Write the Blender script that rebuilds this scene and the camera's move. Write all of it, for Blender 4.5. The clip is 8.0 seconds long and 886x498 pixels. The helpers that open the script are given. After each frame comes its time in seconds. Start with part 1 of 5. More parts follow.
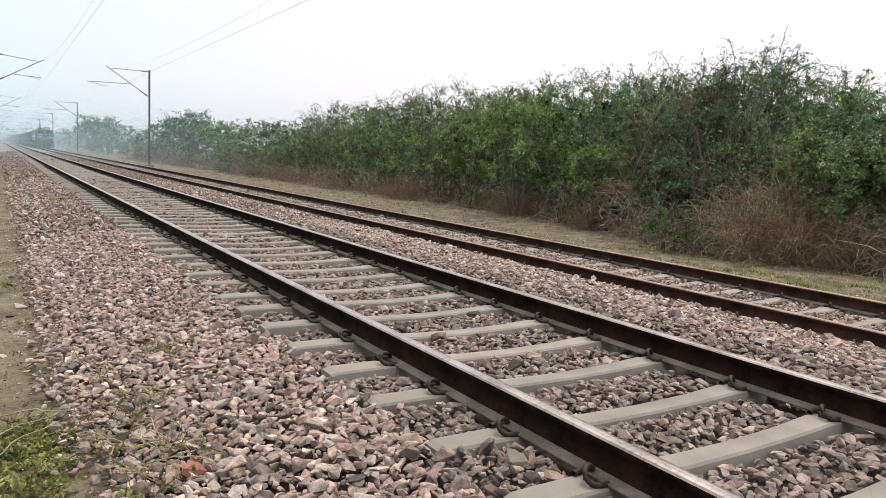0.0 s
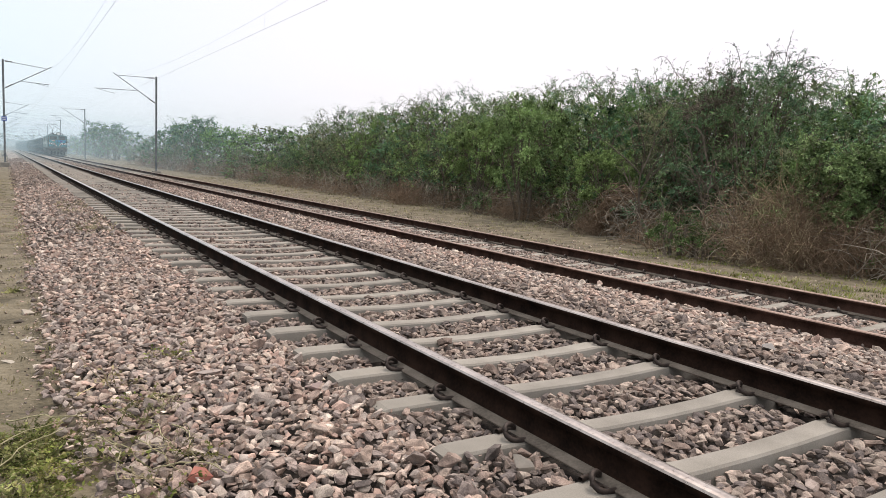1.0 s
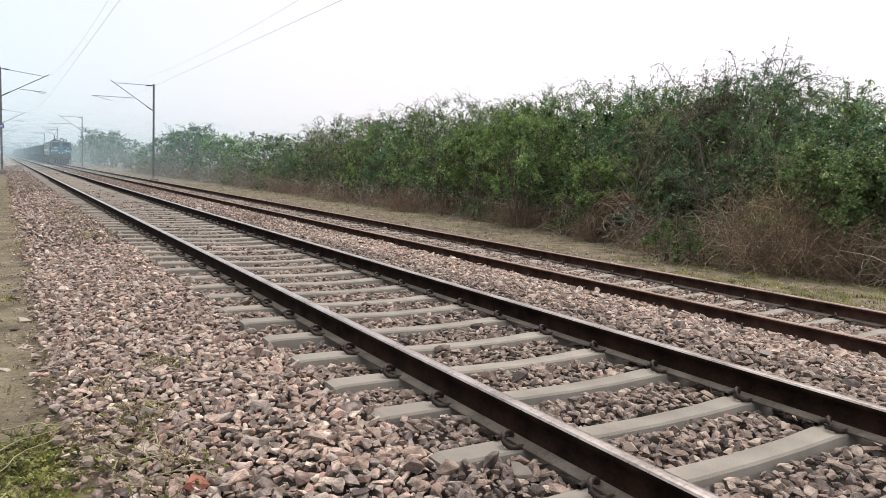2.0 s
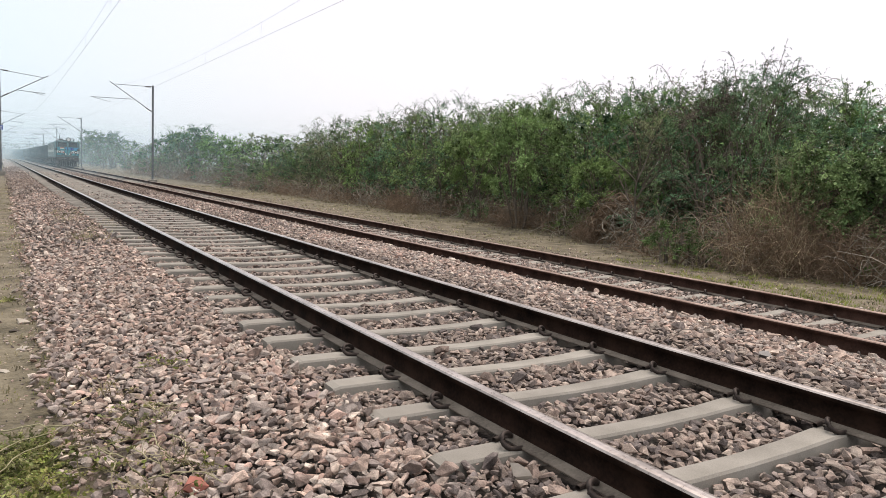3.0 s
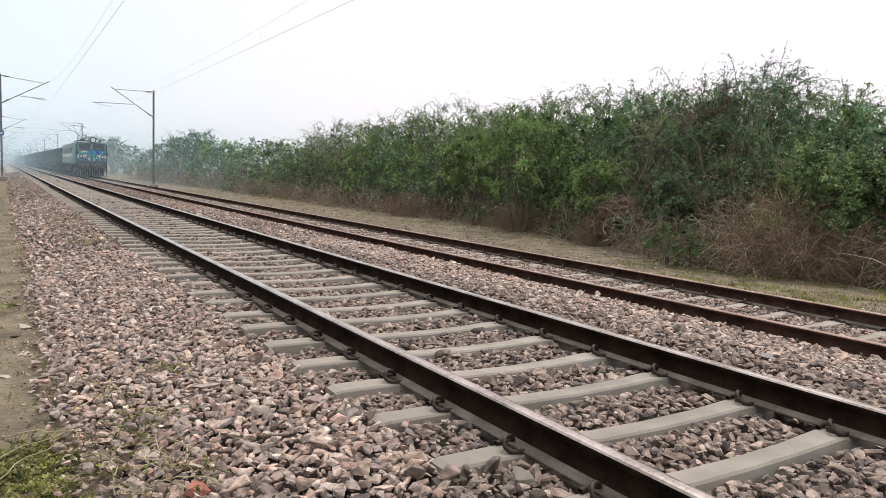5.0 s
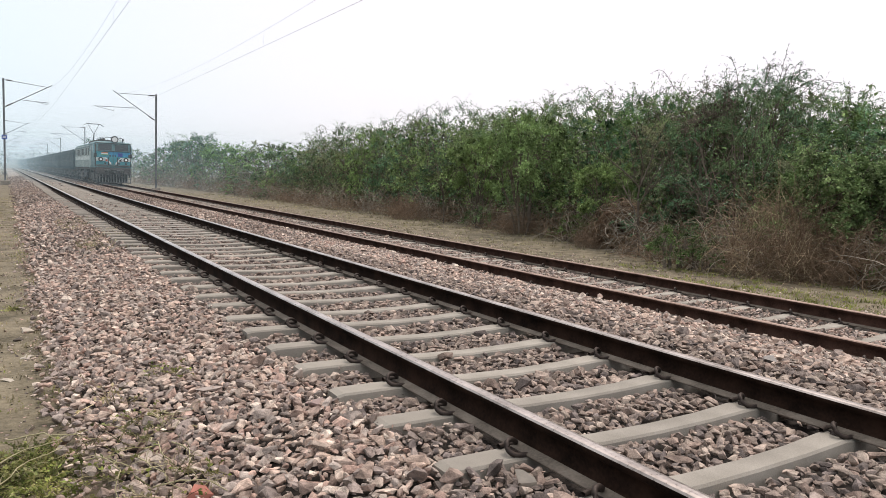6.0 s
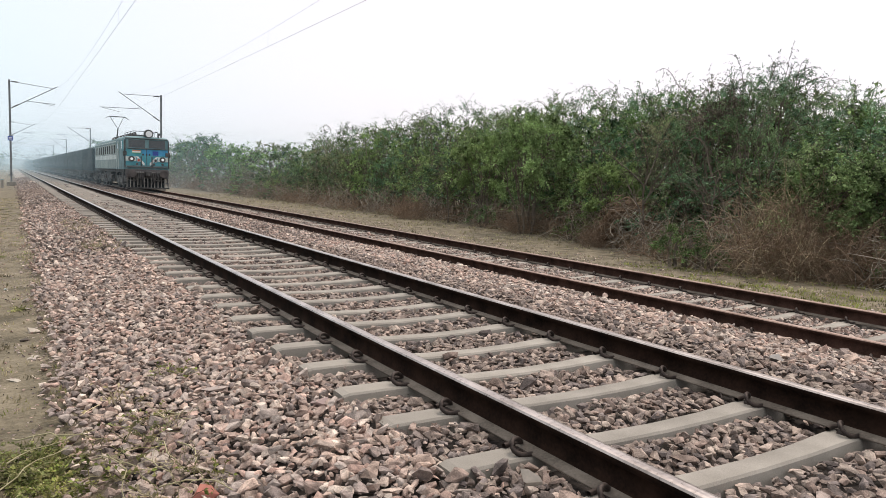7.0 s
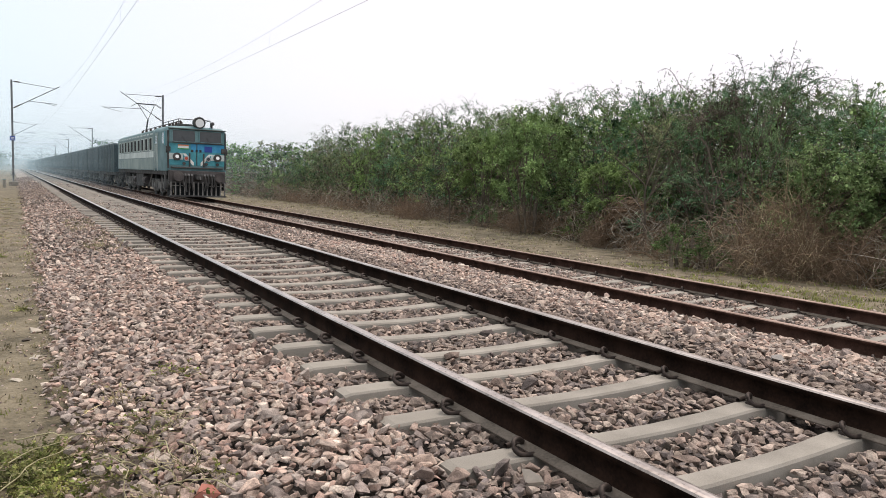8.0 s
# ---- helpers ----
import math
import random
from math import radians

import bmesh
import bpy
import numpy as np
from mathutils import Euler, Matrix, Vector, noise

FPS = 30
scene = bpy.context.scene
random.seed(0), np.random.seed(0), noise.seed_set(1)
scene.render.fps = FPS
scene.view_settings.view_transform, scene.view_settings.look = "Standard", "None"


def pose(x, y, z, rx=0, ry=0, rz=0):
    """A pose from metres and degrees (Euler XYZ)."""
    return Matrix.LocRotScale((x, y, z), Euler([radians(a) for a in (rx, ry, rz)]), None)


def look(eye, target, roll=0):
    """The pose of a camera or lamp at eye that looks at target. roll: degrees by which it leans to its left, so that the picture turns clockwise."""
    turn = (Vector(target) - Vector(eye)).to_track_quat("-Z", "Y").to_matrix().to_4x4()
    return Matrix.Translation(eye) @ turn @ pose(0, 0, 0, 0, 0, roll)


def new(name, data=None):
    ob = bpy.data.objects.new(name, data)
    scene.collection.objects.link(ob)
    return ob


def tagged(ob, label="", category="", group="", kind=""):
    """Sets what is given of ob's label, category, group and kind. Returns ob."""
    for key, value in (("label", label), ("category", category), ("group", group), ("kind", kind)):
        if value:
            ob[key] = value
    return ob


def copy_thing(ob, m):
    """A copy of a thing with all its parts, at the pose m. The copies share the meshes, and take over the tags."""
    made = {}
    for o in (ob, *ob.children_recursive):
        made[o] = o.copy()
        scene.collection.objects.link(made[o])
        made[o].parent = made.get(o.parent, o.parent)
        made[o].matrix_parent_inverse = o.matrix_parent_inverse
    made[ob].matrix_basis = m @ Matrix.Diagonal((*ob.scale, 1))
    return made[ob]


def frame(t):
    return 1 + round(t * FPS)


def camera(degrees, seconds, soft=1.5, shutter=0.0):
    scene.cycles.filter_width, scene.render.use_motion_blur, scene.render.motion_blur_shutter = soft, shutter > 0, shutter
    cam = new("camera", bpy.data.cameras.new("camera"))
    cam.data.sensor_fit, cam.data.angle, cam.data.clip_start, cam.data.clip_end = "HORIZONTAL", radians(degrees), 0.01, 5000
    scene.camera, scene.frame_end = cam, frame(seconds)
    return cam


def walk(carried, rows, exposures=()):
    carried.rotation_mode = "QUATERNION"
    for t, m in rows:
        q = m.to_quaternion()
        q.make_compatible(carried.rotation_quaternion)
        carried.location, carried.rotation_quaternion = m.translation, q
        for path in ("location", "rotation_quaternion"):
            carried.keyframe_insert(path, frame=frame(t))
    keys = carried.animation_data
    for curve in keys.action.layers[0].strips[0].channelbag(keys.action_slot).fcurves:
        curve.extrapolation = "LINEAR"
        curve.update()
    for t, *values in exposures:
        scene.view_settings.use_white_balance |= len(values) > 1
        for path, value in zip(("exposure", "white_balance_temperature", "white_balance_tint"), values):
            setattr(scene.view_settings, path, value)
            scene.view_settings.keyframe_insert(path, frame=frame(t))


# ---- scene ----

# ================= camera =================
# x across the tracks, y along them, z = 0 at the rail tops of the nearer track
EYE = (-3.023, 0.0, 1.108)
cam = camera(64.09, 8.0, soft=0.75)
PATH = [
    (0.0, -32.039, -7.062, -2.899), (0.5, -31.714, -6.933, -2.585), (1.0, -31.585, -6.659, -2.723),
    (1.5, -31.700, -6.305, -2.679), (3.0, -31.864, -5.995, -2.652), (3.5, -31.770, -5.972, -2.581),
    (4.0, -31.692, -5.923, -2.395), (4.5, -31.848, -5.849, -2.430), (6.0, -31.650, -5.490, -2.254),
    (6.5, -31.556, -5.556, -2.267), (7.0, -31.290, -5.539, -2.051), (7.5, -31.288, -5.577, -2.055),
    (8.0, -31.164, -5.543, -2.069)]
walk(cam, [(t, pose(*EYE, 90 + pitch, roll, yaw)) for t, yaw, pitch, roll in PATH])

# ================= world and light =================
world = bpy.data.worlds.new("overcast_sky")
scene.world = world
world.use_nodes = True
wn, wl = world.node_tree.nodes, world.node_tree.links
sky = wn.new("ShaderNodeTexSky")
sky.sky_type, sky.sun_disc = "NISHITA", False
sky.sun_elevation, sky.sun_rotation = radians(60), radians(61)
sky.air_density, sky.dust_density, sky.ozone_density = 1.0, 3.0, 1.5
bg_sky = wn["Background"]
bg_sky.inputs["Strength"].default_value = 0.025
wl.new(sky.outputs[0], bg_sky.inputs["Color"])
bg_cloud = wn.new("ShaderNodeBackground")          # even cloud layer
# the cloud is whiter towards the sun's side (+x) and bluer away from it
w_co, w_sep, w_ramp, w_mix = wn.new("ShaderNodeTexCoord"), wn.new("ShaderNodeSeparateXYZ"), wn.new("ShaderNodeMapRange"), wn.new("ShaderNodeMix")
wl.new(w_co.outputs["Generated"], w_sep.inputs[0])
w_ramp.interpolation_type = "SMOOTHSTEP"
w_ramp.inputs["From Min"].default_value, w_ramp.inputs["From Max"].default_value = -0.25, 0.55
wl.new(w_sep.outputs["X"], w_ramp.inputs["Value"])
w_mix.data_type = "RGBA"
wl.new(w_ramp.outputs[0], w_mix.inputs[0])
w_mix.inputs[6].default_value, w_mix.inputs[7].default_value = (0.76, 0.905, 1.0, 1), (0.975, 0.91, 0.96, 1)
w_top = wn.new("ShaderNodeMix")                   # and warmest there, where the sun stands behind it
w_top.data_type = "RGBA"
wl.new(w_sep.outputs["Z"], w_top.inputs[0])
wl.new(w_mix.outputs[2], w_top.inputs[6])
w_top.inputs[7].default_value = (1.0, 0.935, 0.90, 1)
wl.new(w_top.outputs[2], bg_cloud.inputs["Color"])
# an overcast dome is brightest overhead
w_up = wn.new("ShaderNodeMapRange")
w_up.interpolation_type = "SMOOTHSTEP"
w_up.inputs["From Min"].default_value, w_up.inputs["From Max"].default_value = 0.25, 1.0
w_up.inputs["To Min"].default_value, w_up.inputs["To Max"].default_value = 0.97, 2.0
wl.new(w_sep.outputs["Z"], w_up.inputs["Value"])
w_away = wn.new("ShaderNodeMapRange")             # dimmer on the side away from the sun
w_away.interpolation_type = "SMOOTHSTEP"
w_away.inputs["From Min"].default_value, w_away.inputs["From Max"].default_value = -0.9, -0.05
w_away.inputs["To Min"].default_value, w_away.inputs["To Max"].default_value = 0.5, 1.0
wl.new(w_sep.outputs["X"], w_away.inputs["Value"])
w_mul = wn.new("ShaderNodeMath")
w_mul.operation = "MULTIPLY"
wl.new(w_up.outputs[0], w_mul.inputs[0])
wl.new(w_away.outputs[0], w_mul.inputs[1])
wl.new(w_mul.outputs[0], bg_cloud.inputs["Strength"])
add = wn.new("ShaderNodeAddShader")
wl.new(bg_sky.outputs[0], add.inputs[0])
wl.new(bg_cloud.outputs[0], add.inputs[1])
wl.new(add.outputs[0], wn["World Output"].inputs["Surface"])

sun_data = bpy.data.lights.new("sun", "SUN")
sun_data.energy, sun_data.angle, sun_data.color = 1.45, radians(16), (1.0, 0.88, 0.77)
sun = new("sun", sun_data)
sun.matrix_world = look((22, 12, 44), (0, 0, 0))


# ================= materials =================
def surf(name, c1, c2, rough=0.85, scale=8.0, fine=60.0, bump=0.3, metal=0.0, vary="", spread=0.25, ramp=None, spec=0.3, dist=0.02):
    """Two scales of noise between c1 and c2, fine relief; vary: 'island' or 'object' shifts the tone piece by piece."""
    m = bpy.data.materials.new(name)
    m.use_nodes = True
    n, l = m.node_tree.nodes, m.node_tree.links
    b = n["Principled BSDF"]
    co = n.new("ShaderNodeTexCoord").outputs["Object"]
    big = n.new("ShaderNodeTexNoise")
    big.inputs["Scale"].default_value, big.inputs["Detail"].default_value = scale, 6
    l.new(co, big.inputs["Vector"])
    small = n.new("ShaderNodeTexNoise")
    small.inputs["Scale"].default_value, small.inputs["Detail"].default_value = fine, 4
    l.new(co, small.inputs["Vector"])
    add_ = n.new("ShaderNodeMath")
    add_.operation = "MULTIPLY_ADD"
    l.new(small.outputs["Fac"], add_.inputs[0])
    add_.inputs[1].default_value = 0.5
    l.new(big.outputs["Fac"], add_.inputs[2])
    mr = n.new("ShaderNodeMapRange")
    mr.inputs["From Min"].default_value, mr.inputs["From Max"].default_value = 0.55, 0.95
    l.new(add_.outputs[0], mr.inputs["Value"])
    mix = n.new("ShaderNodeMix")
    mix.data_type = "RGBA"
    l.new(mr.outputs[0], mix.inputs[0])
    mix.inputs[6].default_value, mix.inputs[7].default_value = (*c1, 1), (*c2, 1)
    out = mix.outputs[2]
    if vary:
        if vary == "island":
            rnd = n.new("ShaderNodeNewGeometry").outputs["Random Per Island"]
        else:
            rnd = n.new("ShaderNodeObjectInfo").outputs["Random"]
        if ramp:
            cr = n.new("ShaderNodeValToRGB")
            els = cr.color_ramp.elements
            cr.color_ramp.interpolation = "CONSTANT" if len(ramp) > 4 else "LINEAR"
            while len(els) < len(ramp):
                els.new(0.5)
            for i, c in enumerate(ramp):
                els[i].position = i / len(ramp)
                els[i].color = (*c, 1)
            l.new(rnd, cr.inputs[0])
            mul = n.new("ShaderNodeMix")
            mul.data_type, mul.blend_type = "RGBA", "MULTIPLY"
            mul.inputs[0].default_value = 1.0
            l.new(cr.outputs[0], mul.inputs[6])
            l.new(out, mul.inputs[7])
            out = mul.outputs[2]
        wn_ = n.new("ShaderNodeTexWhiteNoise")
        wn_.noise_dimensions = "1D"
        l.new(rnd, wn_.inputs["W"])
        sc = n.new("ShaderNodeMapRange")
        sc.inputs["To Min"].default_value, sc.inputs["To Max"].default_value = 1 - spread, 1 + spread
        l.new(wn_.outputs["Value"], sc.inputs["Value"])
        hv = n.new("ShaderNodeHueSaturation")
        l.new(sc.outputs[0], hv.inputs["Value"])
        l.new(out, hv.inputs["Color"])
        out = hv.outputs[0]
    l.new(out, b.inputs["Base Color"])
    rr = n.new("ShaderNodeMapRange")
    rr.inputs["To Min"].default_value, rr.inputs["To Max"].default_value = max(0.05, rough - 0.1), min(1, rough + 0.1)
    l.new(small.outputs["Fac"], rr.inputs["Value"])
    l.new(rr.outputs[0], b.inputs["Roughness"])
    b.inputs["Metallic"].default_value = metal
    b.inputs["Specular IOR Level"].default_value = spec
    if bump:
        bp = n.new("ShaderNodeBump")
        bp.inputs["Strength"].default_value, bp.inputs["Distance"].default_value = bump, dist
        l.new(add_.outputs[0], bp.inputs["Height"])
        l.new(bp.outputs[0], b.inputs["Normal"])
    return m


def leafy(name, ramp, through_=0.14, rough=0.75, own_tone=((0.485, 0.508, "Hue"), (0.9, 1.2, "Saturation"), (0.62, 1.2, "Value"))):
    """Leaf: diffuse and some light let through; tone by leaf."""
    mean = [sum(c[i] for c in ramp) / len(ramp) for i in range(3)]
    ramp = [tuple(0.55 * a + 0.45 * b for a, b in zip(c, mean)) for c in ramp]
    # wide noise contrast paints highlights and dark hollows into the leaf tone
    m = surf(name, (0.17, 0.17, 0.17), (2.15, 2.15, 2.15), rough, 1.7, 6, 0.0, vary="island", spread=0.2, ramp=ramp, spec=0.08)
    n, l = m.node_tree.nodes, m.node_tree.links
    b = n["Principled BSDF"]
    # each bush has a tone of its own
    rnd = n.new("ShaderNodeObjectInfo").outputs["Random"]
    own = n.new("ShaderNodeHueSaturation")
    for lo, hi, socket in own_tone:
        wn_ = n.new("ShaderNodeTexWhiteNoise")
        wn_.noise_dimensions = "2D"
        cv = n.new("ShaderNodeCombineXYZ")
        cv.inputs[1].default_value = lo * 37
        l.new(rnd, cv.inputs[0])
        l.new(cv.outputs[0], wn_.inputs["Vector"])
        mr = n.new("ShaderNodeMapRange")
        mr.inputs["To Min"].default_value, mr.inputs["To Max"].default_value = lo, hi
        l.new(wn_.outputs["Value"], mr.inputs["Value"])
        l.new(mr.outputs[0], own.inputs[socket])
    l.new(b.inputs["Base Color"].links[0].from_socket, own.inputs["Color"])
    l.new(own.outputs[0], b.inputs["Base Color"])
    tr = n.new("ShaderNodeBsdfTranslucent")
    l.new(own.outputs[0], tr.inputs["Color"])
    mx = n.new("ShaderNodeMixShader")
    mx.inputs[0].default_value = through_
    l.new(b.outputs[0], mx.inputs[1])
    l.new(tr.outputs[0], mx.inputs[2])
    l.new(mx.outputs[0], n["Material Output"].inputs["Surface"])
    return m


STONE_TONES = [(0.42, 0.325, 0.275), (0.365, 0.31, 0.275), (0.485, 0.395, 0.335), (0.40, 0.305, 0.26), (0.26, 0.215, 0.195),
               (0.54, 0.46, 0.395), (0.43, 0.305, 0.255), (0.38, 0.325, 0.29), (0.455, 0.35, 0.29), (0.30, 0.245, 0.22)]
OILY_TONES = [(0.36, 0.285, 0.245), (0.295, 0.24, 0.215), (0.42, 0.335, 0.285), (0.20, 0.166, 0.155), (0.45, 0.37, 0.315), (0.33, 0.25, 0.212)]
M_STONE = surf("crushed_stone", (0.44, 0.425, 0.42), (1.32, 1.30, 1.28), 0.9, 22, 160, 1.0, vary="island", spread=0.34, ramp=STONE_TONES, dist=0.008)
M_STONE_OILY = surf("stained_stone", (0.36, 0.35, 0.34), (1.14, 1.13, 1.11), 0.85, 18, 150, 1.0, vary="island", spread=0.34, ramp=OILY_TONES, dist=0.008)
M_SOIL = surf("dry_soil", (0.072, 0.060, 0.037), (0.222, 0.187, 0.128), 0.95, 2.4, 30, 1.0, dist=0.04)
# dirt, darkened further to paint the shade in gaps between stones
M_DIRT_GAP_SHADE = surf("dirt_and_gap_shade", (0.018, 0.015, 0.013), (0.052, 0.043, 0.037), 0.95, 6, 60, 0.8, dist=0.02)
M_FAR_BALLAST = surf("distant_ballast", (0.085, 0.073, 0.063), (0.43, 0.37, 0.32), 0.95, 14, 40, 1.0, dist=0.05)
M_FOOT = surf("dusty_rail_foot", (0.085, 0.070, 0.056), (0.20, 0.168, 0.138), 0.85, 6, 70, 0.3, dist=0.003)
M_SLEEPER = surf("weathered_concrete", (0.20, 0.182, 0.155), (0.335, 0.307, 0.268), 0.9, 2.5, 150, 0.6, vary="object", spread=0.10, dist=0.004)
# rust and oil, with the shade on the web put into the colour
M_RAIL = surf("rusty_steel_with_shade", (0.006, 0.004, 0.003), (0.030, 0.017, 0.012), 0.9, 5, 60, 0.3, spec=0.06, dist=0.003)
M_RAIL_RUST = surf("red_brown_rust", (0.022, 0.012, 0.009), (0.070, 0.039, 0.030), 0.9, 5, 60, 0.3, spec=0.06, dist=0.003)
M_HEAD = surf("worn_rail_head", (0.27, 0.23, 0.205), (0.55, 0.485, 0.445), 0.30, 3, 40, 0.05, metal=0.85, dist=0.002)
M_HEAD_DULL = surf("dull_rail_head", (0.21, 0.135, 0.105), (0.40, 0.29, 0.24), 0.5, 3, 40, 0.05, metal=0.4, dist=0.002)
M_CLIP = surf("dark_clip_steel", (0.035, 0.028, 0.026), (0.085, 0.065, 0.055), 0.6, 12, 80, 0.2, metal=0.5)
M_GALV = surf("grey_steel_mast", (0.10, 0.11, 0.12), (0.20, 0.205, 0.21), 0.6, 3, 40, 0.1, metal=0.4)
M_WIRE = surf("wire_metal", (0.30, 0.29, 0.29), (0.38, 0.37, 0.37), 0.5, 3, 40, 0.0, metal=0.5)
M_INSUL = surf("brown_porcelain", (0.05, 0.035, 0.03), (0.09, 0.06, 0.05), 0.3, 4, 40, 0.0)
M_BARK = surf("grey_brown_bark", (0.085, 0.07, 0.055), (0.20, 0.165, 0.13), 0.95, 6, 60, 0.4, vary="island", spread=0.3)
M_PALE = surf("pale_dead_stems", (0.20, 0.17, 0.135), (0.42, 0.37, 0.30), 0.95, 3, 50, 0.2, vary="island", spread=0.35)
M_DRY = surf("dry_twigs", (0.13, 0.088, 0.058), (0.31, 0.22, 0.15), 0.95, 2, 40, 0.2, vary="island", spread=0.4)
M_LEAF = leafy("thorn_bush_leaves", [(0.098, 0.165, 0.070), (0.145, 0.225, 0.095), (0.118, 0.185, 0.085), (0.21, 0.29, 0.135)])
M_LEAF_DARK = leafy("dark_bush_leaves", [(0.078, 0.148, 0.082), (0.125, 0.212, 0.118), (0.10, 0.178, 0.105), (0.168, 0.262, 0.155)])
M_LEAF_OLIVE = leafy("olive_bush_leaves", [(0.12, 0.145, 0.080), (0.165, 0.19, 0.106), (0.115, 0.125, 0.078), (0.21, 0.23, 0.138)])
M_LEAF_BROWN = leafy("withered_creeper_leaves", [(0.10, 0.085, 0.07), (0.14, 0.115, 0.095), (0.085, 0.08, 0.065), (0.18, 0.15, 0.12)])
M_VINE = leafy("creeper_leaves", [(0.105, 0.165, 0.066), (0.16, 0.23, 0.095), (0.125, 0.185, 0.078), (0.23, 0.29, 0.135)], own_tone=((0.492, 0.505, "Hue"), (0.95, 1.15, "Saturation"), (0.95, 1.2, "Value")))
M_GRASS = leafy("dry_grass_blades", [(0.30, 0.26, 0.15), (0.40, 0.34, 0.21), (0.25, 0.25, 0.12), (0.44, 0.38, 0.26)], 0.2)
M_WEED = leafy("weed_leaves", [(0.13, 0.185, 0.055), (0.20, 0.255, 0.085), (0.25, 0.265, 0.11), (0.34, 0.30, 0.16)], 0.3)
# loco and wagons
M_TEAL = surf("faded_teal_paint", (0.045, 0.215, 0.265), (0.085, 0.34, 0.40), 0.45, 1.6, 25, 0.08)
M_BLUE = surf("faded_blue_paint", (0.03, 0.21, 0.42), (0.07, 0.35, 0.57), 0.45, 1.6, 25, 0.08)
M_CREAM = surf("grimy_cream_paint", (0.42, 0.49, 0.48), (0.68, 0.75, 0.73), 0.55, 1.2, 20, 0.08)
M_WHITE = surf("white_paint", (0.62, 0.64, 0.62), (0.82, 0.83, 0.80), 0.5, 2, 30, 0.05)
M_SIDE = surf("dusty_grey_green_paint", (0.115, 0.185, 0.192), (0.21, 0.295, 0.30), 0.6, 1.0, 18, 0.08)
M_LOWER = surf("dusty_lower_paint", (0.185, 0.25, 0.245), (0.33, 0.40, 0.385), 0.65, 0.9, 18, 0.08)
M_ROOF = surf("sooty_roof_paint", (0.05, 0.06, 0.06), (0.12, 0.135, 0.13), 0.7, 1.5, 25, 0.1)
M_UNDER = surf("grimy_underframe", (0.022, 0.022, 0.023), (0.10, 0.098, 0.095), 0.75, 3, 40, 0.3)
M_BOGIE = surf("dusty_bogie_steel", (0.05, 0.05, 0.05), (0.32, 0.31, 0.295), 0.8, 3, 40, 0.3)
M_BUFFER = surf("dusty_buffer_beam", (0.040, 0.036, 0.036), (0.12, 0.106, 0.102), 0.7, 2, 30, 0.15)
M_WAGON = surf("dark_wagon_steel", (0.020, 0.036, 0.043), (0.06, 0.088, 0.098), 0.75, 1.2, 22, 0.15, vary="object", spread=0.12)
M_WAGONRIB = surf("dusty_wagon_ribs", (0.055, 0.085, 0.095), (0.17, 0.215, 0.225), 0.75, 1.2, 22, 0.15)
M_COAL = surf("coal_load", (0.015, 0.015, 0.016), (0.04, 0.04, 0.042), 0.9, 3, 20, 0.8)
M_GLASS = surf("dark_cab_glass", (0.03, 0.036, 0.04), (0.05, 0.056, 0.06), 0.12, 2, 10, 0.0, spec=0.6)
M_OPENING = surf("dark_opening", (0.010, 0.012, 0.013), (0.022, 0.025, 0.027), 0.7, 2, 10, 0.0, spec=0.1)
M_CAB = surf("weathered_cab_paint", (0.06, 0.14, 0.155), (0.165, 0.27, 0.285), 0.5, 1.3, 22, 0.08)
M_CHROME = surf("lamp_rim_metal", (0.28, 0.29, 0.30), (0.45, 0.46, 0.47), 0.35, 5, 40, 0.0, metal=0.8)
M_RED = surf("red_paint", (0.38, 0.05, 0.03), (0.50, 0.09, 0.05), 0.5, 3, 30, 0.0)
M_SAFFRON = surf("saffron_paint", (0.55, 0.17, 0.07), (0.6, 0.22, 0.1), 0.5, 3, 30, 0.0)
M_GREENP = surf("green_paint", (0.04, 0.25, 0.07), (0.06, 0.32, 0.1), 0.5, 3, 30, 0.0)
M_BLUESIGN = surf("blue_enamel", (0.03, 0.06, 0.28), (0.04, 0.08, 0.35), 0.4, 3, 30, 0.0)


def glowing(name, colour, power):
    m = bpy.data.materials.new(name)
    m.use_nodes = True
    b = m.node_tree.nodes["Principled BSDF"]
    b.inputs["Base Color"].default_value = (0.55, 0.57, 0.58, 1)
    b.inputs["Roughness"].default_value = 0.15
    b.inputs["Emission Color"].default_value = (*colour, 1)
    b.inputs["Emission Strength"].default_value = power
    return m


M_LAMP = glowing("lit_lamp_glass", (1.0, 0.98, 0.95), 0.12)
M_LAMP_LOW = glowing("lit_headlamp_glass", (1.0, 0.98, 0.95), 0.35)


# ================= mesh helpers =================
def fast_mesh(name, verts, faces, mat, smooth=False):
    me = bpy.data.meshes.new(name)
    verts, faces = np.asarray(verts, np.float32), np.asarray(faces, np.int32)
    n, k = faces.shape
    me.vertices.add(len(verts))
    me.vertices.foreach_set("co", verts.ravel())
    me.loops.add(n * k)
    me.loops.foreach_set("vertex_index", faces.ravel())
    me.polygons.add(n)
    me.polygons.foreach_set("loop_start", np.arange(0, n * k, k, dtype=np.int32))
    me.update(calc_edges=True)
    me.validate()
    me.polygons.foreach_set("use_smooth", np.full(len(me.polygons), smooth))
    me.materials.append(mat)
    return me


def part(name, bm, material, parent, label=""):
    """Links a bmesh (or a finished mesh) as one object under a thing or part."""
    if isinstance(bm, bmesh.types.BMesh):
        me = bpy.data.meshes.new(name)
        bm.to_mesh(me)
        bm.free()
        me.materials.append(material)
    else:
        me = bm
    ob = new(name, me)
    ob.parent = parent
    if label:
        ob["label"] = label
    return ob


